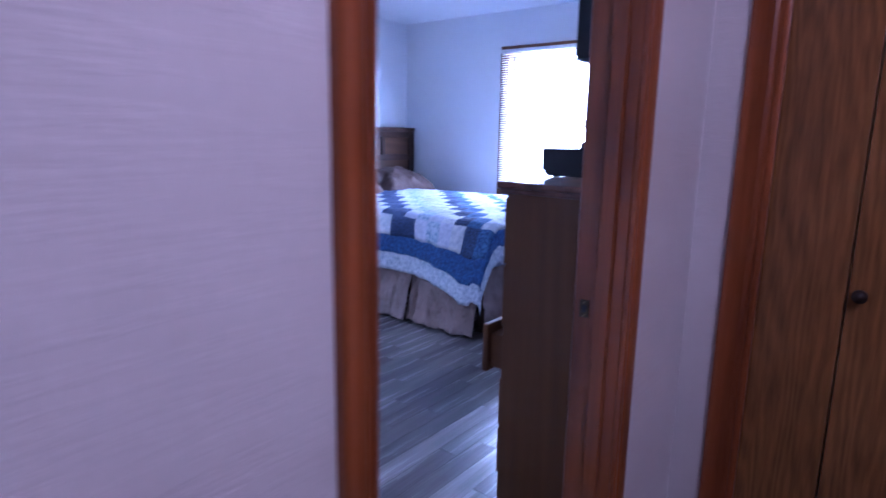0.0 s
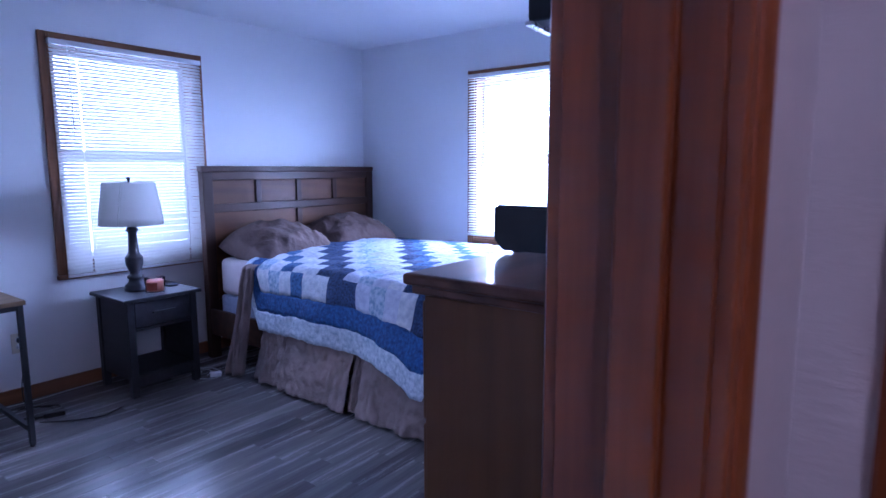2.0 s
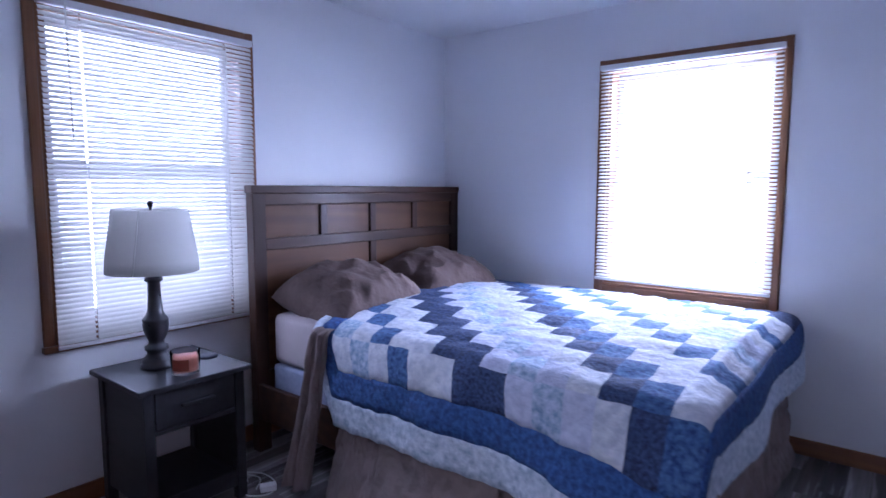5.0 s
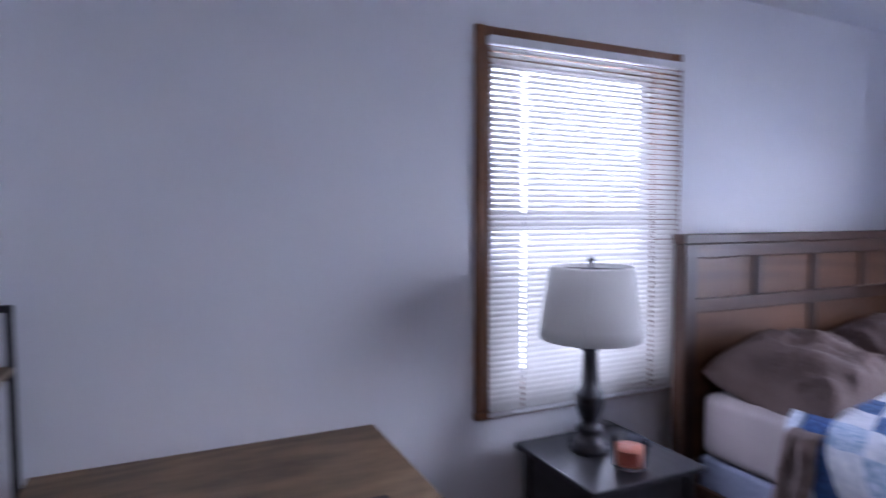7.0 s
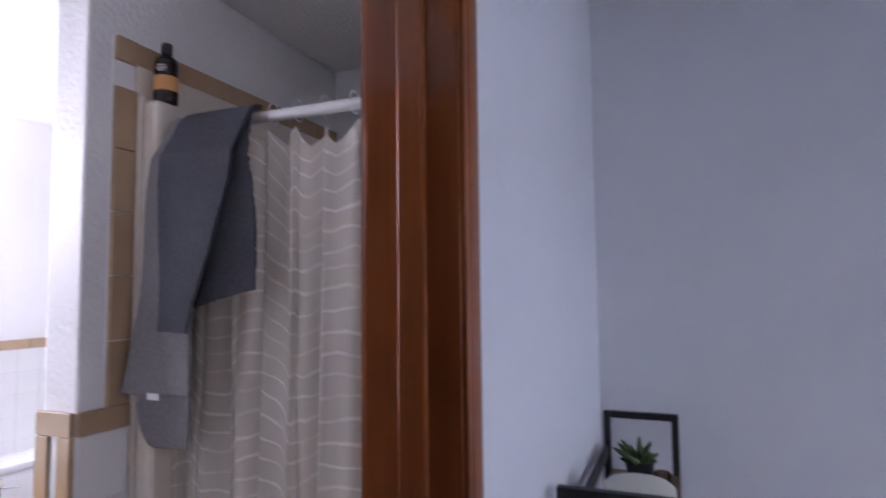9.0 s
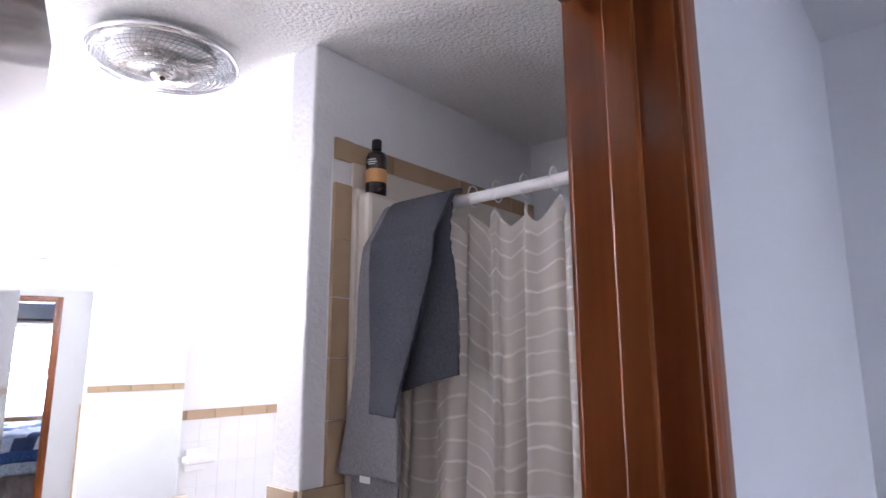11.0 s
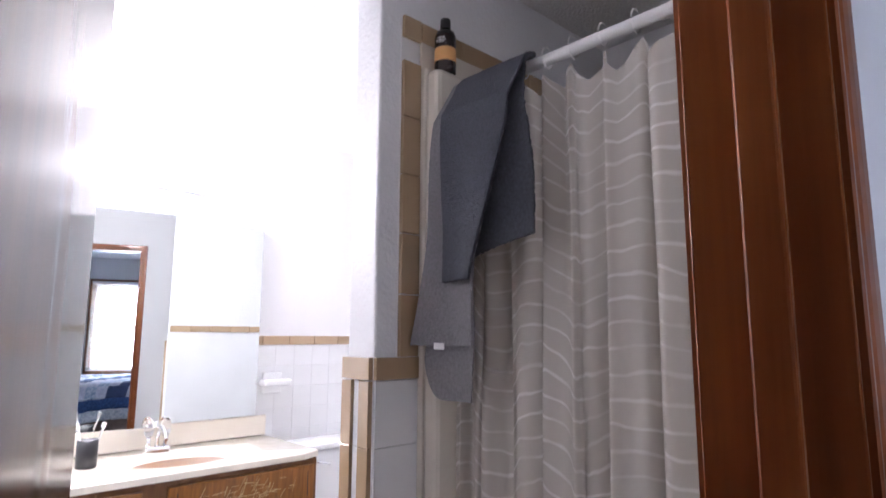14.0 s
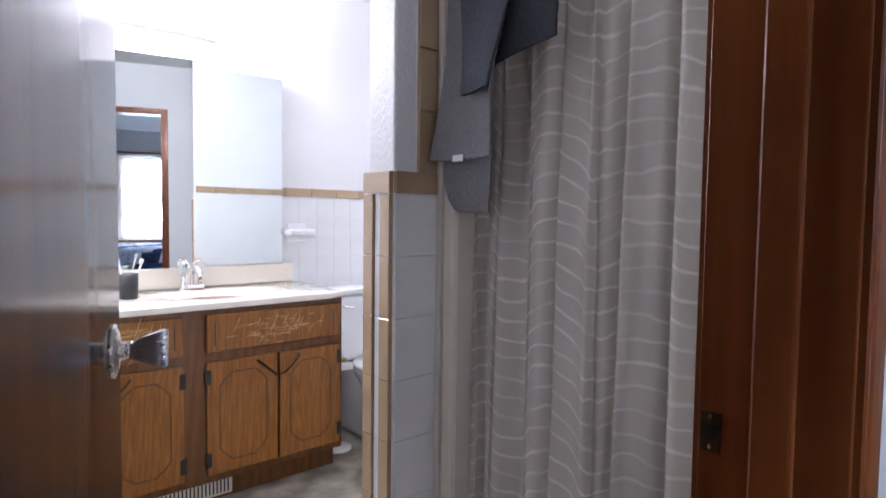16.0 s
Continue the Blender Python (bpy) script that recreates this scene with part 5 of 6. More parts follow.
def countertop():
    root = thing("countertop", "cream cultured-marble countertop with a moulded oval basin", "countertop", Matrix.Translation((-3.44, -1.66, CT)))
    x0, x1, y0, y1 = VX0 - 0.015 + 3.44, VX1 + 3.44, BY0 + 0.004 + 1.66, VF + 0.02 + 1.66
    rx, ry = 0.21, 0.145
    cy = 0.03
    seg = 48
    bm = bmesh.new()
    oval = [(rx * math.cos(2 * math.pi * k / seg), cy + ry * math.sin(2 * math.pi * k / seg)) for k in range(seg)]

    def rect_point(k):
        a = 2 * math.pi * k / seg
        dx, dy = math.cos(a), math.sin(a)
        s = min(((x1 if dx > 0 else x0) / dx) if abs(dx) > 1e-6 else 9, ((y1 - cy if dy > 0 else y0 - cy) / dy) if abs(dy) > 1e-6 else 9)
        return dx * s, cy + dy * s
    outer = [rect_point(k) for k in range(seg)]
    rings = [[bm.verts.new((x, y, -0.027)) for x, y in outer], [bm.verts.new((x, y, -0.005)) for x, y in outer], [bm.verts.new((x * 0.997, cy + (y - cy) * 0.99, 0.0)) for x, y in outer]]
    for s, z in ((1.06, 0.0), (1.0, -0.004), (0.93, -0.03), (0.8, -0.075), (0.55, -0.11), (0.12, -0.12)):
        rings.append([bm.verts.new((x * s, cy + (y - cy) * s, z)) for x, y in oval])
    for a, b in zip(rings, rings[1:]):
        for k in range(seg):
            f = bm.faces.new((a[k], a[(k + 1) % seg], b[(k + 1) % seg], b[k]))
            f.smooth = a is not rings[0]
    bm.faces.new(rings[-1])
    bmesh.ops.recalc_face_normals(bm, faces=bm.faces)
    part("slab", bm, M_COUNTER, root)
    part("backsplash", boxes((x0, x1, y0, y0 + 0.02, 0.0, 0.10), bevel=0.006), M_COUNTER, root)
    part("drain", lathe([(0.0, 0), (0.02, 0.0), (0.018, 0.004), (0.0, 0.002)], 18, pose(0, cy, -0.119)), M_CHROME, root)


countertop()


def faucet():
    root = thing("faucet", "chrome centre-set faucet with clear acrylic knobs", "faucet", Matrix.Translation((-3.395, -1.805, CT)) @ Matrix.Diagonal((0.7, 1.0, 1.5, 1)))
    part("base", boxes((-0.075, 0.075, -0.024, 0.024, 0, 0.02), bevel=0.009), M_CHROME, root)
    part("spout", tube(curve_points([(0, 0, 0.015), (0, 0.01, 0.05), (0, 0.05, 0.072), (0, 0.10, 0.06), (0, 0.115, 0.045)], 18), 0.011, 12), M_CHROME, root)
    for x in (-0.05, 0.05):
        k = part("valve", lathe([(0.0, 0.018), (0.014, 0.018), (0.012, 0.045), (0.0, 0.045)], 16, pose(x, 0, 0)), M_CHROME, root)
        part("knob", lathe([(0.0, 0.044), (0.012, 0.044), (0.026, 0.056), (0.030, 0.072), (0.026, 0.088), (0.012, 0.098), (0.0, 0.099)], 10, pose(x, 0, 0)), M_ACRYLIC, k, "clear faceted acrylic knob")


faucet()
cup = thing("toothbrush_cup", "black cup with toothbrushes on the counter", "toothbrush cup", Matrix.Translation((-3.105, -1.69, CT)))
part("cup", lathe([(0.0, 0), (0.034, 0.0), (0.037, 0.003), (0.037, 0.105), (0.033, 0.105), (0.032, 0.01), (0.0, 0.01)], 24), M_BLACKPLASTIC, cup)
for a, b, mt in ((0.02, 12, M_WHITEPLASTIC), (-0.015, -20, M_CORD)):
    brush = part("toothbrush", tube([(0, 0, 0.012), (0, 0, 0.10), (0, 0, 0.17)], 0.0045, 8), mt, cup, m=pose(a * 0.4, 0, 0, 0, b, 20))
    part("bristles", boxes((-0.005, 0.010, -0.005, 0.005, 0.150, 0.172), bevel=0.002), M_LABEL, brush)

mirror = thing("wall_mirror", "frameless wall mirror in panels over the vanity", "mirror", Matrix.Translation((-3.0, BY0, 0.945)))
for x0, x1, ajar in ((-0.895, -0.442, 0), (-0.438, 0.115, 10.4), (0.119, 0.472, 0)):
    part("mirror_panel", boxes((x0 - x1, 0.0, 0.006, 0.012, 0.0, 0.955), bevel=0.001), M_MIRROR, mirror, "mirrored cabinet door standing ajar" if ajar else "", pose(x1, 0.0056 if ajar else 0.024, 0, 0, 0, -ajar))
    for z in (0.0, 0.955):
        part("clip", boxes(((x0 + x1) / 2 - 0.008, (x0 + x1) / 2 + 0.008, 0.024, 0.039, z - 0.006, z + 0.006), bevel=0.002), M_CHROME, mirror)
part("cabinet_body", boxes((-0.893, -0.44, 0.0, 0.0295, 0.002, 0.953), (0.12, 0.470, 0.0, 0.0295, 0.002, 0.953), (-0.44, 0.12, 0.0, 0.006, 0.002, 0.953)), M_WHITEPLASTIC, mirror)

light = thing("vanity_light", "vanity light bar with round white bulbs over the mirror", "wall light", Matrix.Translation((-3.10, BY0, 2.09)))
part("bar", boxes((-0.46, 0.46, 0.0, 0.05, -0.055, 0.055), bevel=0.006), M_WHITEPLASTIC, light, "white light bar")
for x in (-0.36, -0.12, 0.12, 0.36):
    sock = part("socket", lathe([(0.0, 0.05), (0.022, 0.05), (0.020, 0.075), (0.0, 0.075)], 18, pose(x, 0, 0, -90)), M_WHITEPLASTIC, light)
    part("bulb", lathe([(0.0, 0.072), (0.018, 0.074), (0.040, 0.095), (0.048, 0.122), (0.040, 0.150), (0.020, 0.166), (0.0, 0.169)], 22, pose(x, 0, 0, -90)), M_BULB, sock, "lit frosted globe bulb")


def ceiling_fan_unit():
    root = thing("exhaust_fan", "round ceiling exhaust fan with a chrome wire-mesh cover", "exhaust fan", Matrix.Translation((-3.095, -0.525, H)) @ Matrix.Diagonal((1.12, 1.12, 1, 1)))
    part("housing", lathe([(0.0, 0.0), (0.125, 0.0), (0.125, -0.03), (0.12, -0.035), (0.0, -0.030)], 40), M_WHITEPLASTIC, root, "white fan housing")
    part("rim", lathe([(0.150, -0.014), (0.172, -0.020), (0.176, -0.030), (0.170, -0.036), (0.150, -0.030)], 48), M_CHROME, root, "chrome rim")
    bm = bmesh.new()
    prof = [(0.170 * math.sin(t), -0.030 - 0.045 * math.cos(t)) for t in [math.pi / 2 * k / 14 for k in range(1, 15)]]
    for r, z in prof:
        seg = 64
        ring = []
        for k in range(seg):
            a = 2 * math.pi * k / seg
            c, s = math.cos(a), math.sin(a)
            ring.append([bm.verts.new(((r + dr) * c, (r + dr) * s, z + dz)) for dr, dz in ((0.0011, 0), (0, 0.0011), (-0.0011, 0), (0, -0.0011))])
        for k in range(seg):
            for q in range(4):
                bm.faces.new((ring[k][q], ring[(k + 1) % seg][q], ring[(k + 1) % seg][(q + 1) % 4], ring[k][(q + 1) % 4]))
    for k in range(72):
        a = 2 * math.pi * k / 72
        pts = [Vector((r * math.cos(a + i * 0.03), r * math.sin(a + i * 0.03), z)) for i, (r, z) in enumerate(prof)]
        t = tube(pts, 0.0009, 4)
        me = bpy.data.meshes.new("tmp")
        t.to_mesh(me)
        t.free()
        bm.from_mesh(me)
        bpy.data.meshes.remove(me)
    part("mesh_cover", bm, M_MESH, root, "domed chrome wire mesh")
    part("inner_ring", lathe([(0.066, -0.038), (0.072, -0.041), (0.072, -0.050), (0.066, -0.052)], 40), M_BRUSHED, root)
    hub_ = part("hub", lathe([(0.0, -0.036), (0.026, -0.036), (0.028, -0.070), (0.020, -0.080), (0.0, -0.081)], 28), M_BRUSHED, root, "metal hub")
    part("screw", lathe([(0.0, -0.079), (0.008, -0.080), (0.006, -0.087), (0.0, -0.088)], 16), M_IRON, hub_)
    for k in range(4):
        part("blade", boxes((0.028, 0.118, -0.024, 0.024, -0.047, -0.045)), M_BRUSHED, root, m=pose(0, 0, 0, 0, 0, 35 + 90 * k) @ pose(0, 0, 0, 14, 0, 0))


ceiling_fan_unit()


def toilet():
    root = thing("toilet", "white ceramic toilet beside the vanity", "toilet", Matrix.Translation((-4.32, BY0, 0)))
    t = soft_box(-0.22, 0.22, 0.015, 0.20, 0.40, 0.765, 0.03)
    part("tank", t, M_CERAMIC, root)
    part("tank_lid", soft_box(-0.235, 0.235, 0.008, 0.215, 0.765, 0.80, 0.013), M_CERAMIC, root)
    part("flush_lever", tube(curve_points([(0.16, 0.20, 0.71), (0.16, 0.225, 0.71), (0.10, 0.235, 0.70)], 10), 0.006, 8), M_CHROME, root, "chrome flush lever")

    def bowl_ring(s, z, k, seg):
        a = 2 * math.pi * k / seg
        return ((0.185 * s) * math.cos(a), 0.44 + (0.25 * s) * math.sin(a), z)
    bm = bmesh.new()
    seg = 36
    rings = [[bm.verts.new(bowl_ring(s, z, k, seg)) for k in range(seg)] for s, z in ((0.60, 0.0), (0.58, 0.06), (0.55, 0.16), (0.75, 0.28), (0.96, 0.36), (1.0, 0.39), (0.96, 0.40), (0.78, 0.395), (0.6, 0.30), (0.3, 0.22))]
    for a, b in zip(rings, rings[1:]):
        for k in range(seg):
            bm.faces.new((a[k], a[(k + 1) % seg], b[(k + 1) % seg], b[k])).smooth = True
    bm.faces.new(rings[-1])
    bmesh.ops.recalc_face_normals(bm, faces=bm.faces)
    part("bowl", bm, M_CERAMIC, root)
    part("pedestal", soft_box(-0.11, 0.11, 0.05, 0.40, 0.0, 0.39, 0.03), M_CERAMIC, root)
    lid = lathe([(0.0, 0.40), (0.185, 0.40), (0.19, 0.412), (0.18, 0.425), (0.0, 0.43)], 36)
    bmesh.ops.scale(lid, vec=(1, 1.32, 1), verts=lid.verts)
    bmesh.ops.translate(lid, vec=(0, 0.44, 0), verts=lid.verts)
    part("seat_lid", lid, M_CERAMIC, root)


toilet()
dish = thing("soap_holder", "white ceramic soap and tumbler holder on the tiled wall", "soap holder", Matrix.Translation((-3.985, BY0 + 0.010, 1.10)))
part("back_plate", boxes((-0.055, 0.055, 0, 0.014, -0.055, 0.055), bevel=0.008), M_CERAMIC, dish)
part("shelf", boxes((-0.075, 0.075, 0.010, 0.085, -0.012, 0.022), bevel=0.010), M_CERAMIC, dish)
stand = thing("paper_stand", "white toilet-paper shelf with a wooden block beside the vanity", "paper holder", Matrix.Translation((-4.045, -1.60, 0)))
part("shelf", boxes((-0.05, 0.05, -0.07, 0.07, 0.42, 0.455), bevel=0.006), M_WHITEPLASTIC, stand)
part("stem", tube([(0, 0, 0.015), (0, 0, 0.42)], 0.008, 10), M_WHITEPLASTIC, stand)
part("base", lathe([(0.0, 0), (0.07, 0), (0.07, 0.012), (0.0, 0.016)], 24), M_WHITEPLASTIC, stand)
part("block", boxes((-0.03, 0.03, -0.04, 0.04, 0.455, 0.475), bevel=0.004), M_WICKER, stand, "pale wooden block")
part("bag_strap", tube(curve_points([(0.05, 0.0, 0.44), (0.08, 0.02, 0.38), (0.05, 0.03, 0.30), (0.07, 0.0, 0.24), (0.04, 0.0, 0.21)], 20), 0.006, 8), M_BLACKCORD, stand)

# ---- shower ----
rod = thing("shower_rod", "white tension rod across the shower opening", "shower rod", Matrix.Translation((-3.55, 0.27, 1.985)))
part("tube", tube([(0, -0.443, 0), (0, 0.448, 0)], 0.0135, 18), M_WHITEPLASTIC, rod)
for y, s in ((-0.445, 1), (0.45, -1)):
    part("end_cap", lathe([(0.0, 0), (0.024, 0.0), (0.024, 0.008), (0.018, 0.03), (0.0, 0.03)], 20, pose(0, y, 0, -90 * s)), M_WHITEPLASTIC, rod)


def shower_curtain():
    root = thing("shower_curtain", "sheer shower curtain with wavering white stripes hanging in folds", "shower curtain", Matrix.Translation((-3.55, 0.27, 1.985)))
    hooks = [0.05, 0.10, 0.30, 0.385, 0.47, 0.56, 0.65, 0.75, 0.86, 0.97]

    def f(i, j):
        y = -0.40 + 0.835 * i + 0.012 * math.sin(i * 61)
        wide = math.sin(i * 46 + 0.9 * math.sin(i * 9) + 0.5 * j)
        fold = (0.016 if i < 0.60 else 0.016 + 0.030 * min(1, (i - 0.60) / 0.12)) * (0.55 * wide + 0.45 * wide ** 3) * (0.5 + 0.5 * j) + 0.008 * math.sin(i * 97 + 2 + 0.9 * j) + 0.006 * noise.noise(Vector((i * 22, j * 5, 3.3)))
        near = min(abs(i - h) for h in hooks)
        sagz = 0.06 * min(1.0, near / 0.05) * (1 - j) ** 6
        x = 0.002 + fold + 0.05 * j * (0.4 + 0.6 * math.sin(i * 4)) * 0.5
        return Vector((x, y + 0.02 * math.sin(i * 30) * j, -0.032 - sagz - 1.83 * j))
    cloth = part("cloth", sheet(f, 320, 70, uv=lambda a, b: (a * 1.6, b * 1.83 + 0.03 * math.sin(a * 23))), M_CURTAIN, root)
    for h in hooks:
        y = -0.40 + 0.835 * h
        pts = [(0.020 * math.cos(t) * 1.0, y, 0.004 + 0.026 * math.sin(t)) for t in [2 * math.pi * k / 20 for k in range(20)]]
        part("ring", tube(pts, 0.0018, 6), M_WHITEPLASTIC, root)


M_CURTAIN.node_tree.nodes["Wave Texture"].bands_direction = "Y"
shower_curtain()


def towel():
    root = thing("bath_towel", "slate-grey terry towel draped double over the shower rod", "towel", Matrix.Translation((-3.55, 0.0, 1.985)))

    rnd = random.Random(12)

    def leaf(y0, y1, front, r, skew, flare, out, narrow=0.0, curve=0.0, split=0.0):
        """One hanging layer; all layers share the same slow waves, so that they nest."""
        def f(i, j):
            y = y0 + (y1 - y0) * i
            s = j * front * (1 - curve * max(0.0, 1 - i / 0.45) ** 2 - split * i)
            cap = r * math.pi / 2
            if s < cap:
                x, z = r * math.sin(s / r), r * math.cos(s / r)
            else:
                x, z = r, -(s - cap)
            k = max(0, -z) / front
            y += skew * k - narrow * i * k + 0.008 * math.sin(z * 11 + 4 * i)
            x += out * min(1.0, s / 0.14) + flare * k + 0.014 * math.sin(y * 26 + 1.0 + z * 3) * min(1, k * 1.5) + 0.010 * noise.noise(Vector((y * 9, z * 6, 0.3))) * min(1.0, s / 0.1)
            rough = 0.0009
            return Vector((x + rnd.uniform(-rough, rough), y + rnd.uniform(-rough, rough) * 0.6, z + rnd.uniform(-rough, rough) * 0.6))
        return sheet(f, 70, 130)

    a = part("front_fold", leaf(-0.05, 0.165, 0.555, 0.030, 0.0, 0.02, 0.075, 0.095), M_TOWEL_D, root, "dark slate outer fold")
    solidify(a, 0.008, 1)
    b = part("under_fold", leaf(-0.082, 0.125, 0.695, 0.026, -0.068, 0.015, 0.064, 0.017), M_TOWEL_L, root, "lighter grey lower fold")
    solidify(b, 0.006, 1)
    c = part("inner_fold", leaf(-0.055, 0.095, 0.815, 0.022, -0.070, 0.010, 0.054, 0.015, 0.12), M_TOWEL_L, root)
    solidify(c, 0.005, 1)
    d = part("back_fold", leaf(-0.02, 0.163, 0.500, 0.026, 0.05, 0.0, 0.060, 0.0, 0.0, 0.09), M_TOWEL_D, root)
    solidify(d, 0.007, 1)
    part("care_label", boxes((0.119, 0.1205, -0.060, -0.025, -0.662, -0.647)), M_LABEL, root, "white care label")


towel()
surround = thing("shower_surround", "cream fibreglass shower surround with a ledge", "shower surround", Matrix.Translation((-3.47, -0.17, 0)))
part("end_panel", boxes((-0.925, 0.0, 0.0, 0.025, 0.0, 2.06), bevel=0.008), M_SURROUND, surround)
part("front_post", boxes((-0.13, 0.0, 0.025, 0.075, 0.0, 2.043), bevel=0.014), M_SURROUND, surround)
part("upper_flange", boxes((-0.925, 0.0, 0.0, 0.008, 2.06, 2.135), bevel=0.003), M_SURROUND, surround)
part("back_panel", boxes((-0.925, -0.90, 0.025, 0.885, 0.0, 2.06), bevel=0.006), M_SURROUND, surround)
part("side_panel", boxes((-0.90, 0.0, 0.862, 0.885, 0.0, 2.06), bevel=0.006), M_SURROUND, surround)
part("threshold", boxes((-0.12, 0.0, 0.075, 0.862, 0.0, 0.11), bevel=0.02), M_SURROUND, surround)
part("pan", boxes((-0.90, -0.12, 0.025, 0.862, 0.0, 0.03)), M_SURROUND, surround)


def bottle():
    root = thing("shampoo_bottle", "dark brown shampoo bottle with an amber label on the ledge", "bottle", Matrix.Translation((-3.520, -0.122, 2.043)) @ Matrix.Diagonal((0.93, 0.93, 0.83, 1)))
    part("body", lathe([(0.0, 0), (0.029, 0.0), (0.031, 0.004), (0.031, 0.125), (0.026, 0.142), (0.014, 0.150), (0.013, 0.156), (0.0, 0.156)], 28), M_BOTTLE, root)
    part("cap", lathe([(0.0, 0.156), (0.015, 0.156), (0.015, 0.186), (0.013, 0.190), (0.0, 0.190)], 24), M_BLACKPLASTIC, root, "black cap")
    part("label", lathe([(0.0312, 0.038), (0.0316, 0.039), (0.0316, 0.082), (0.0312, 0.083)], 28), M_AMBER, root, "amber paper band")
    for k, (z, w) in enumerate(((0.112, 50), (0.104, 60), (0.097, 42))):
        def bar(i, j, z=z, w=w):
            a = radians(20 - w / 2 + w * i)
            return Vector((0.0316 * math.cos(a), 0.0316 * math.sin(a), z + 0.003 * j))
        part("printed_line", sheet(bar, 8, 1), M_LABEL, root)


bottle()


# ---- tile pieces ----
def tile_mesh(name, w, h, d, mat):
    bm = boxes((-w / 2, w / 2, -d, 0, -h / 2, h / 2))
    top = [e for e in bm.edges if all(v.co.y < -d + 1e-6 for v in e.verts)]
    bmesh.ops.bevel(bm, geom=top, offset=min(0.0009, d * 0.6), segments=1, affect="EDGES")
    return mesh_of(name, bm, mat)


def tiles(parent, name, mesh, places):
    for m in places:
        o = new(name, mesh)
        o.parent = parent
        o.matrix_basis = m


# tiled wainscot of the far bathroom wall, with a tan band
wains = structure("tile_wainscot", boxes((BX0, -2.25, BY0, BY0 + 0.004, 0, 1.30)), M_GROUT, "white glazed wall tile under a tan tile band")
white = tile_mesh("tile", 0.1086, 0.1086, 0.006, M_WHITETILE)
band = tile_mesh("band_tile", 0.150, 0.046, 0.011, M_TANTILE)
flip = pose(0, 0, 0, 0, 0, 180)
tiles(wains, "band_tile", band, [Matrix.Translation((-4.92 + k * 0.153, BY0 + 0.004, 1.319)) @ flip for k in range(17)])
tiles(wains, "tile", white, [Matrix.Translation((-4.93 + a * 0.109, BY0 + 0.004, 1.24 - b * 0.109)) @ flip for a in range(10) for b in range(9)])
structure("tile_field", boxes((-3.9, -2.25, BY0 + 0.004, BY0 + 0.0055, 0.1, 1.29)), M_WHITETILE, "white glazed wall tile")

back_tile = structure("tile_partition", boxes((BX0, -3.36, -0.2895, -0.2855, 0, 1.36)), M_WHITETILE, "white glazed tile under a tan band on the stub wall")
tiles(back_tile, "band_tile", band, [Matrix.Translation((-3.44 - k * 0.153, -0.2895, 1.384)) for k in range(10)])

# tan edging, white field, tan cap
stub = structure("tile_stub", boxes((-3.3455, -3.345 + 0.004, -0.2855, -0.1745, 0, 1.30)), M_GROUT, "tan and white glazed tile on the end of the stub wall")
cap = tile_mesh("cap_tile", 0.112, 0.052, 0.012, M_TANTILE)
edge = tile_mesh("edge_tile", 0.040, 0.1515, 0.012, M_TANTILE)
thin = tile_mesh("field_tile", 0.024, 0.1520, 0.006, M_WHITETILE)
east = pose(0, 0, 0, 0, 0, 90)
tiles(stub, "cap_tile", cap, [Matrix.Translation((-3.341, -0.230, 1.276)) @ east])
for k in range(8):
    z = 1.172 - k * 0.153
    tiles(stub, "edge_tile", edge, [Matrix.Translation((-3.341, y, z)) @ east for y in (-0.265, -0.194)])
    tiles(stub, "field_tile", thin, [Matrix.Translation((-3.341, -0.2295, z)) @ east])
face = structure("tile_shower_end", boxes((-3.476, -3.341, -0.175, -0.171, 0, 1.30), (-4.40, -3.409, -0.175, -0.171, 2.13, 2.19), (-3.47, -3.409, -0.175, -0.171, 1.30, 2.13)), M_GROUT, "tan and white glazed tile beside the shower")
north = pose(0, 0, 0, 0, 0, 180)
cap2 = tile_mesh("cap_tile", 0.138, 0.052, 0.012, M_TANTILE)
tiles(face, "cap_tile", cap2, [Matrix.Translation((-3.410, -0.171, 1.276)) @ north])
strip_t = tile_mesh("strip_tile", 0.058, 0.150, 0.011, M_TANTILE)
tiles(face, "strip_tile", strip_t, [Matrix.Translation((-3.440, -0.171, 1.378 + k * 0.153)) @ north for k in range(5)])
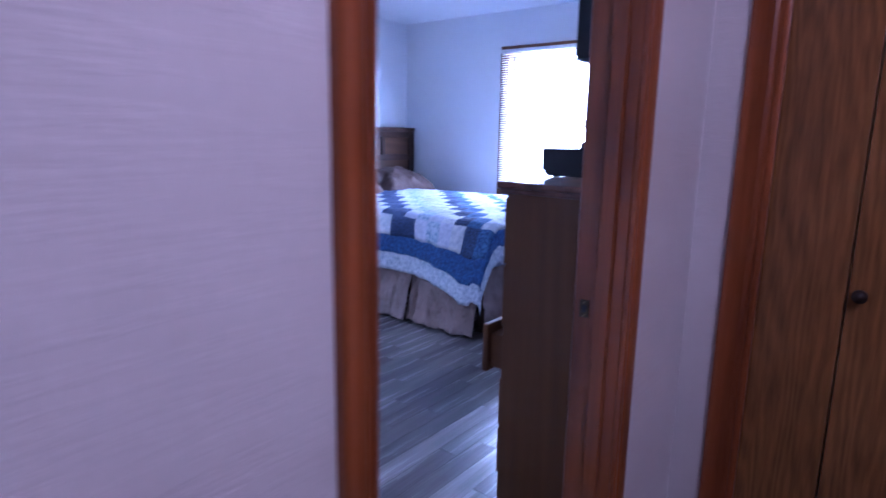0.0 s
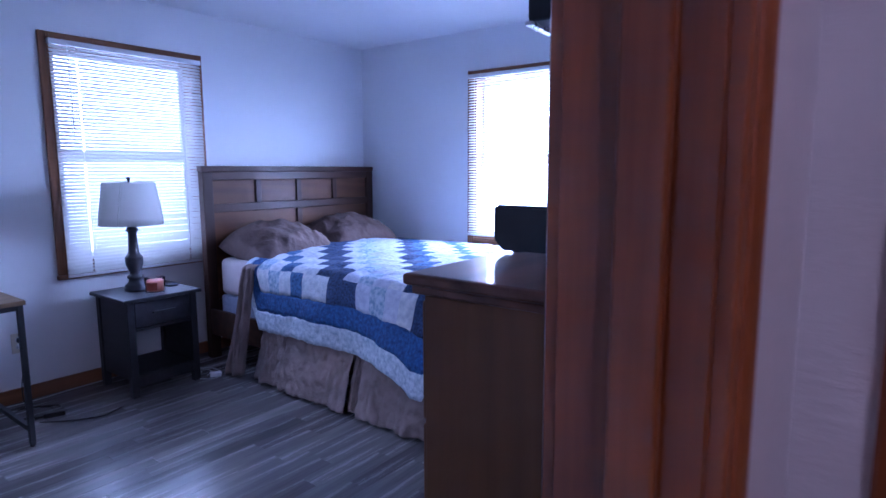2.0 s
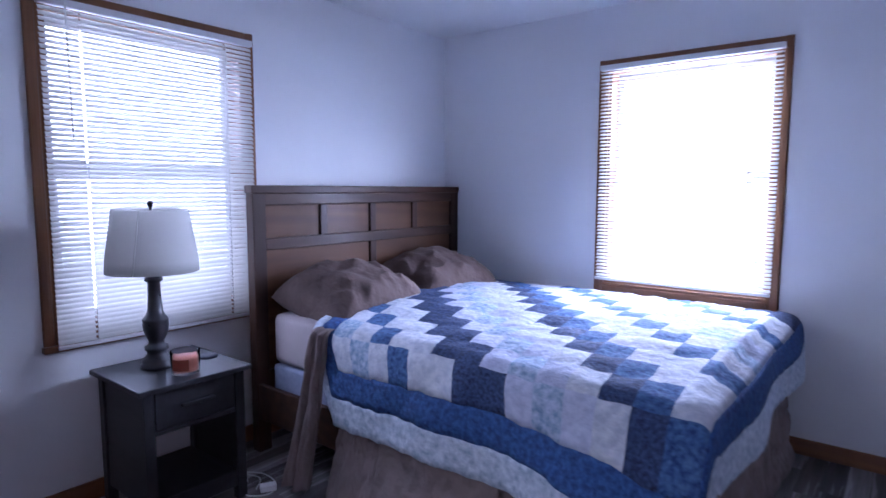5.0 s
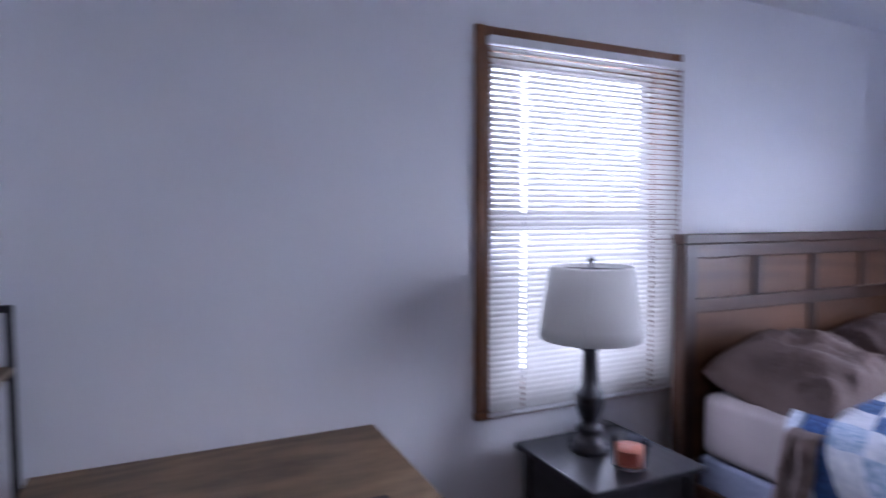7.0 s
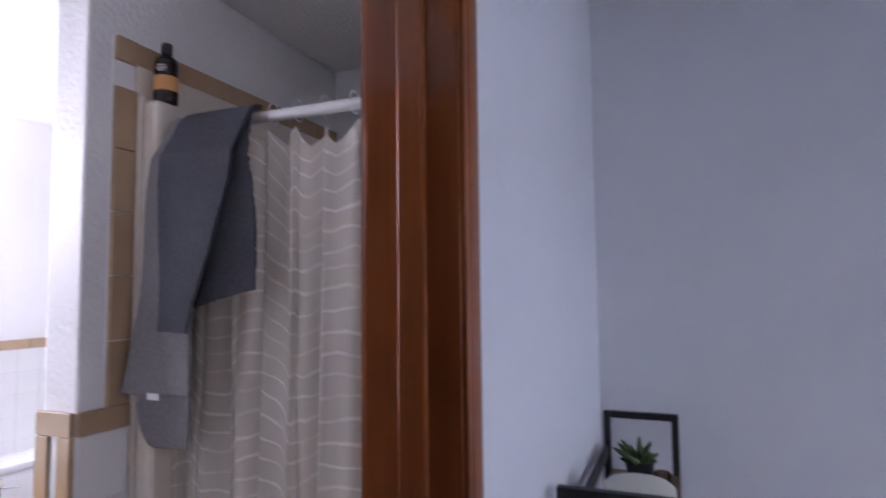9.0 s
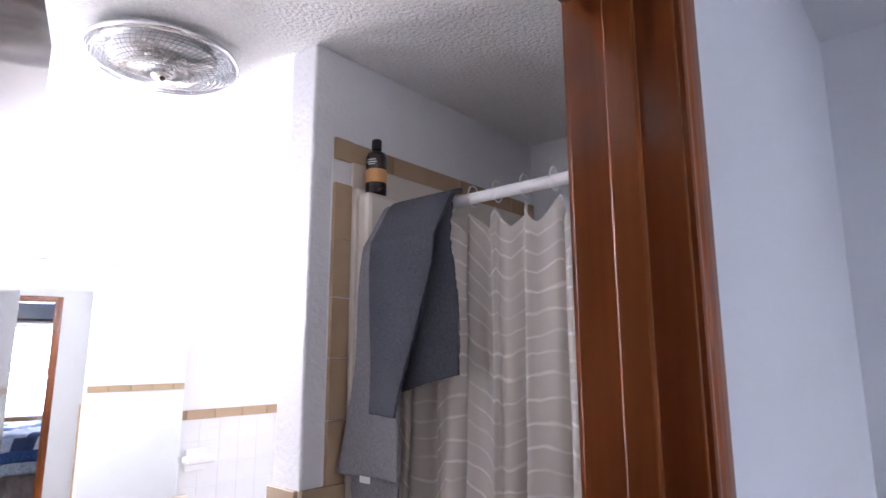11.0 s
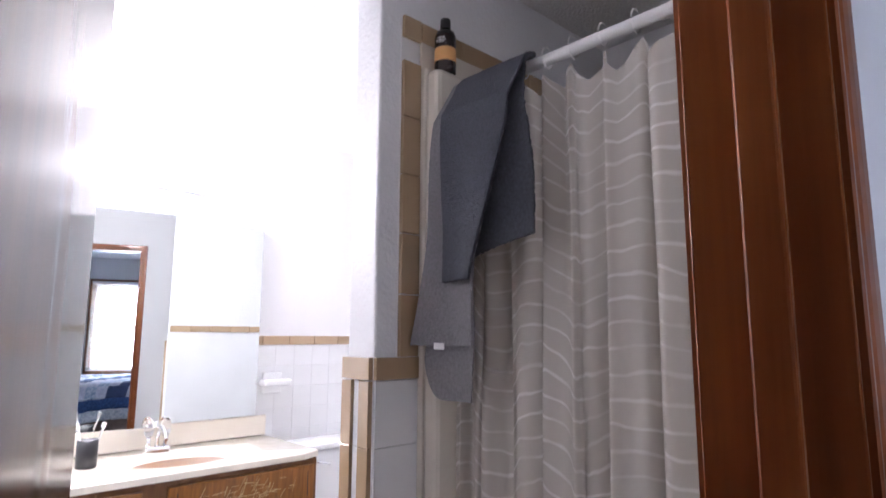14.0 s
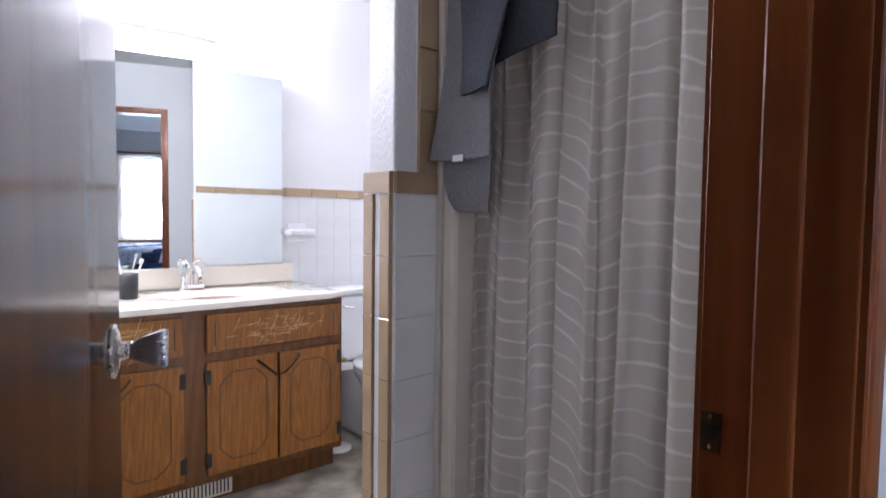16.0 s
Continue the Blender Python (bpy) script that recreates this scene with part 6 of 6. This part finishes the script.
corner = tile_mesh("corner_tile", 0.058, 0.058, 0.011, M_TANTILE)
tiles(face, "corner_tile", corner, [Matrix.Translation((-3.440, -0.171, 2.161)) @ north])
over = tile_mesh("strip_tile", 0.150, 0.055, 0.011, M_TANTILE)
tiles(face, "strip_tile", over, [Matrix.Translation((-3.547 - k * 0.153, -0.171, 2.161)) @ north for k in range(6)])
big = tile_mesh("field_tile", 0.130, 0.1522, 0.006, M_WHITETILE)
tiles(face, "field_tile", big, [Matrix.Translation((-3.408, -0.171, 1.172 - k * 0.153)) @ north for k in range(8)])

# glare of the sky outside each window
tagged(new("backdrop_west", mesh_of("backdrop_west", boxes((XW - 1.42, XW - 1.40, 1.2, 4.8, -0.5, 3.6)), M_DAY_DIM)), "overcast daylight on the shaded side", kind="structure")
tagged(new("backdrop_north", mesh_of("backdrop_north", boxes((-4.4, -0.7, YN + 1.40, YN + 1.42, -0.5, 3.6)), M_DAY)), "bright overcast daylight", kind="structure")

# far ground beyond the windows
tagged(new("ground", mesh_of("ground", boxes((-60, 60, -60, 60, -0.9, -0.6)), M_BUSH)), "green yard outside", kind="structure")

# ---- floor strips ----
STRIP = 0.092
rnd = random.Random(11)
meshes = {}
cols = int((XE + 0.05 - XW) / STRIP)
placed = []
for c in range(cols + 1):
    y = YS - 0.09 - rnd.uniform(0, 0.6)
    while y < YN:
        ln = rnd.choice((0.62, 0.80, 0.98, 1.22))
        a, b = max(y, YS - 0.06), min(y + ln, YN)
        if b - a > 0.06:
            placed.append((XW + (c + 0.5) * STRIP, (a + b) / 2, round(b - a, 2)))
        y += ln
placed.sort(key=lambda p: p[1])


def strip_mesh(ln):
    if ln not in meshes:
        w = STRIP - 0.0012
        bm = boxes((-w / 2, w / 2, -ln / 2 + 0.0006, ln / 2 - 0.0006, -0.006, 0.0))
        meshes[ln] = mesh_of("plank", bm, M_PLANK)
    return meshes[ln]


for x, y, ln in placed:
    o = new("plank", strip_mesh(ln))
    o.parent = floor
    o.location = (x, y, 0)
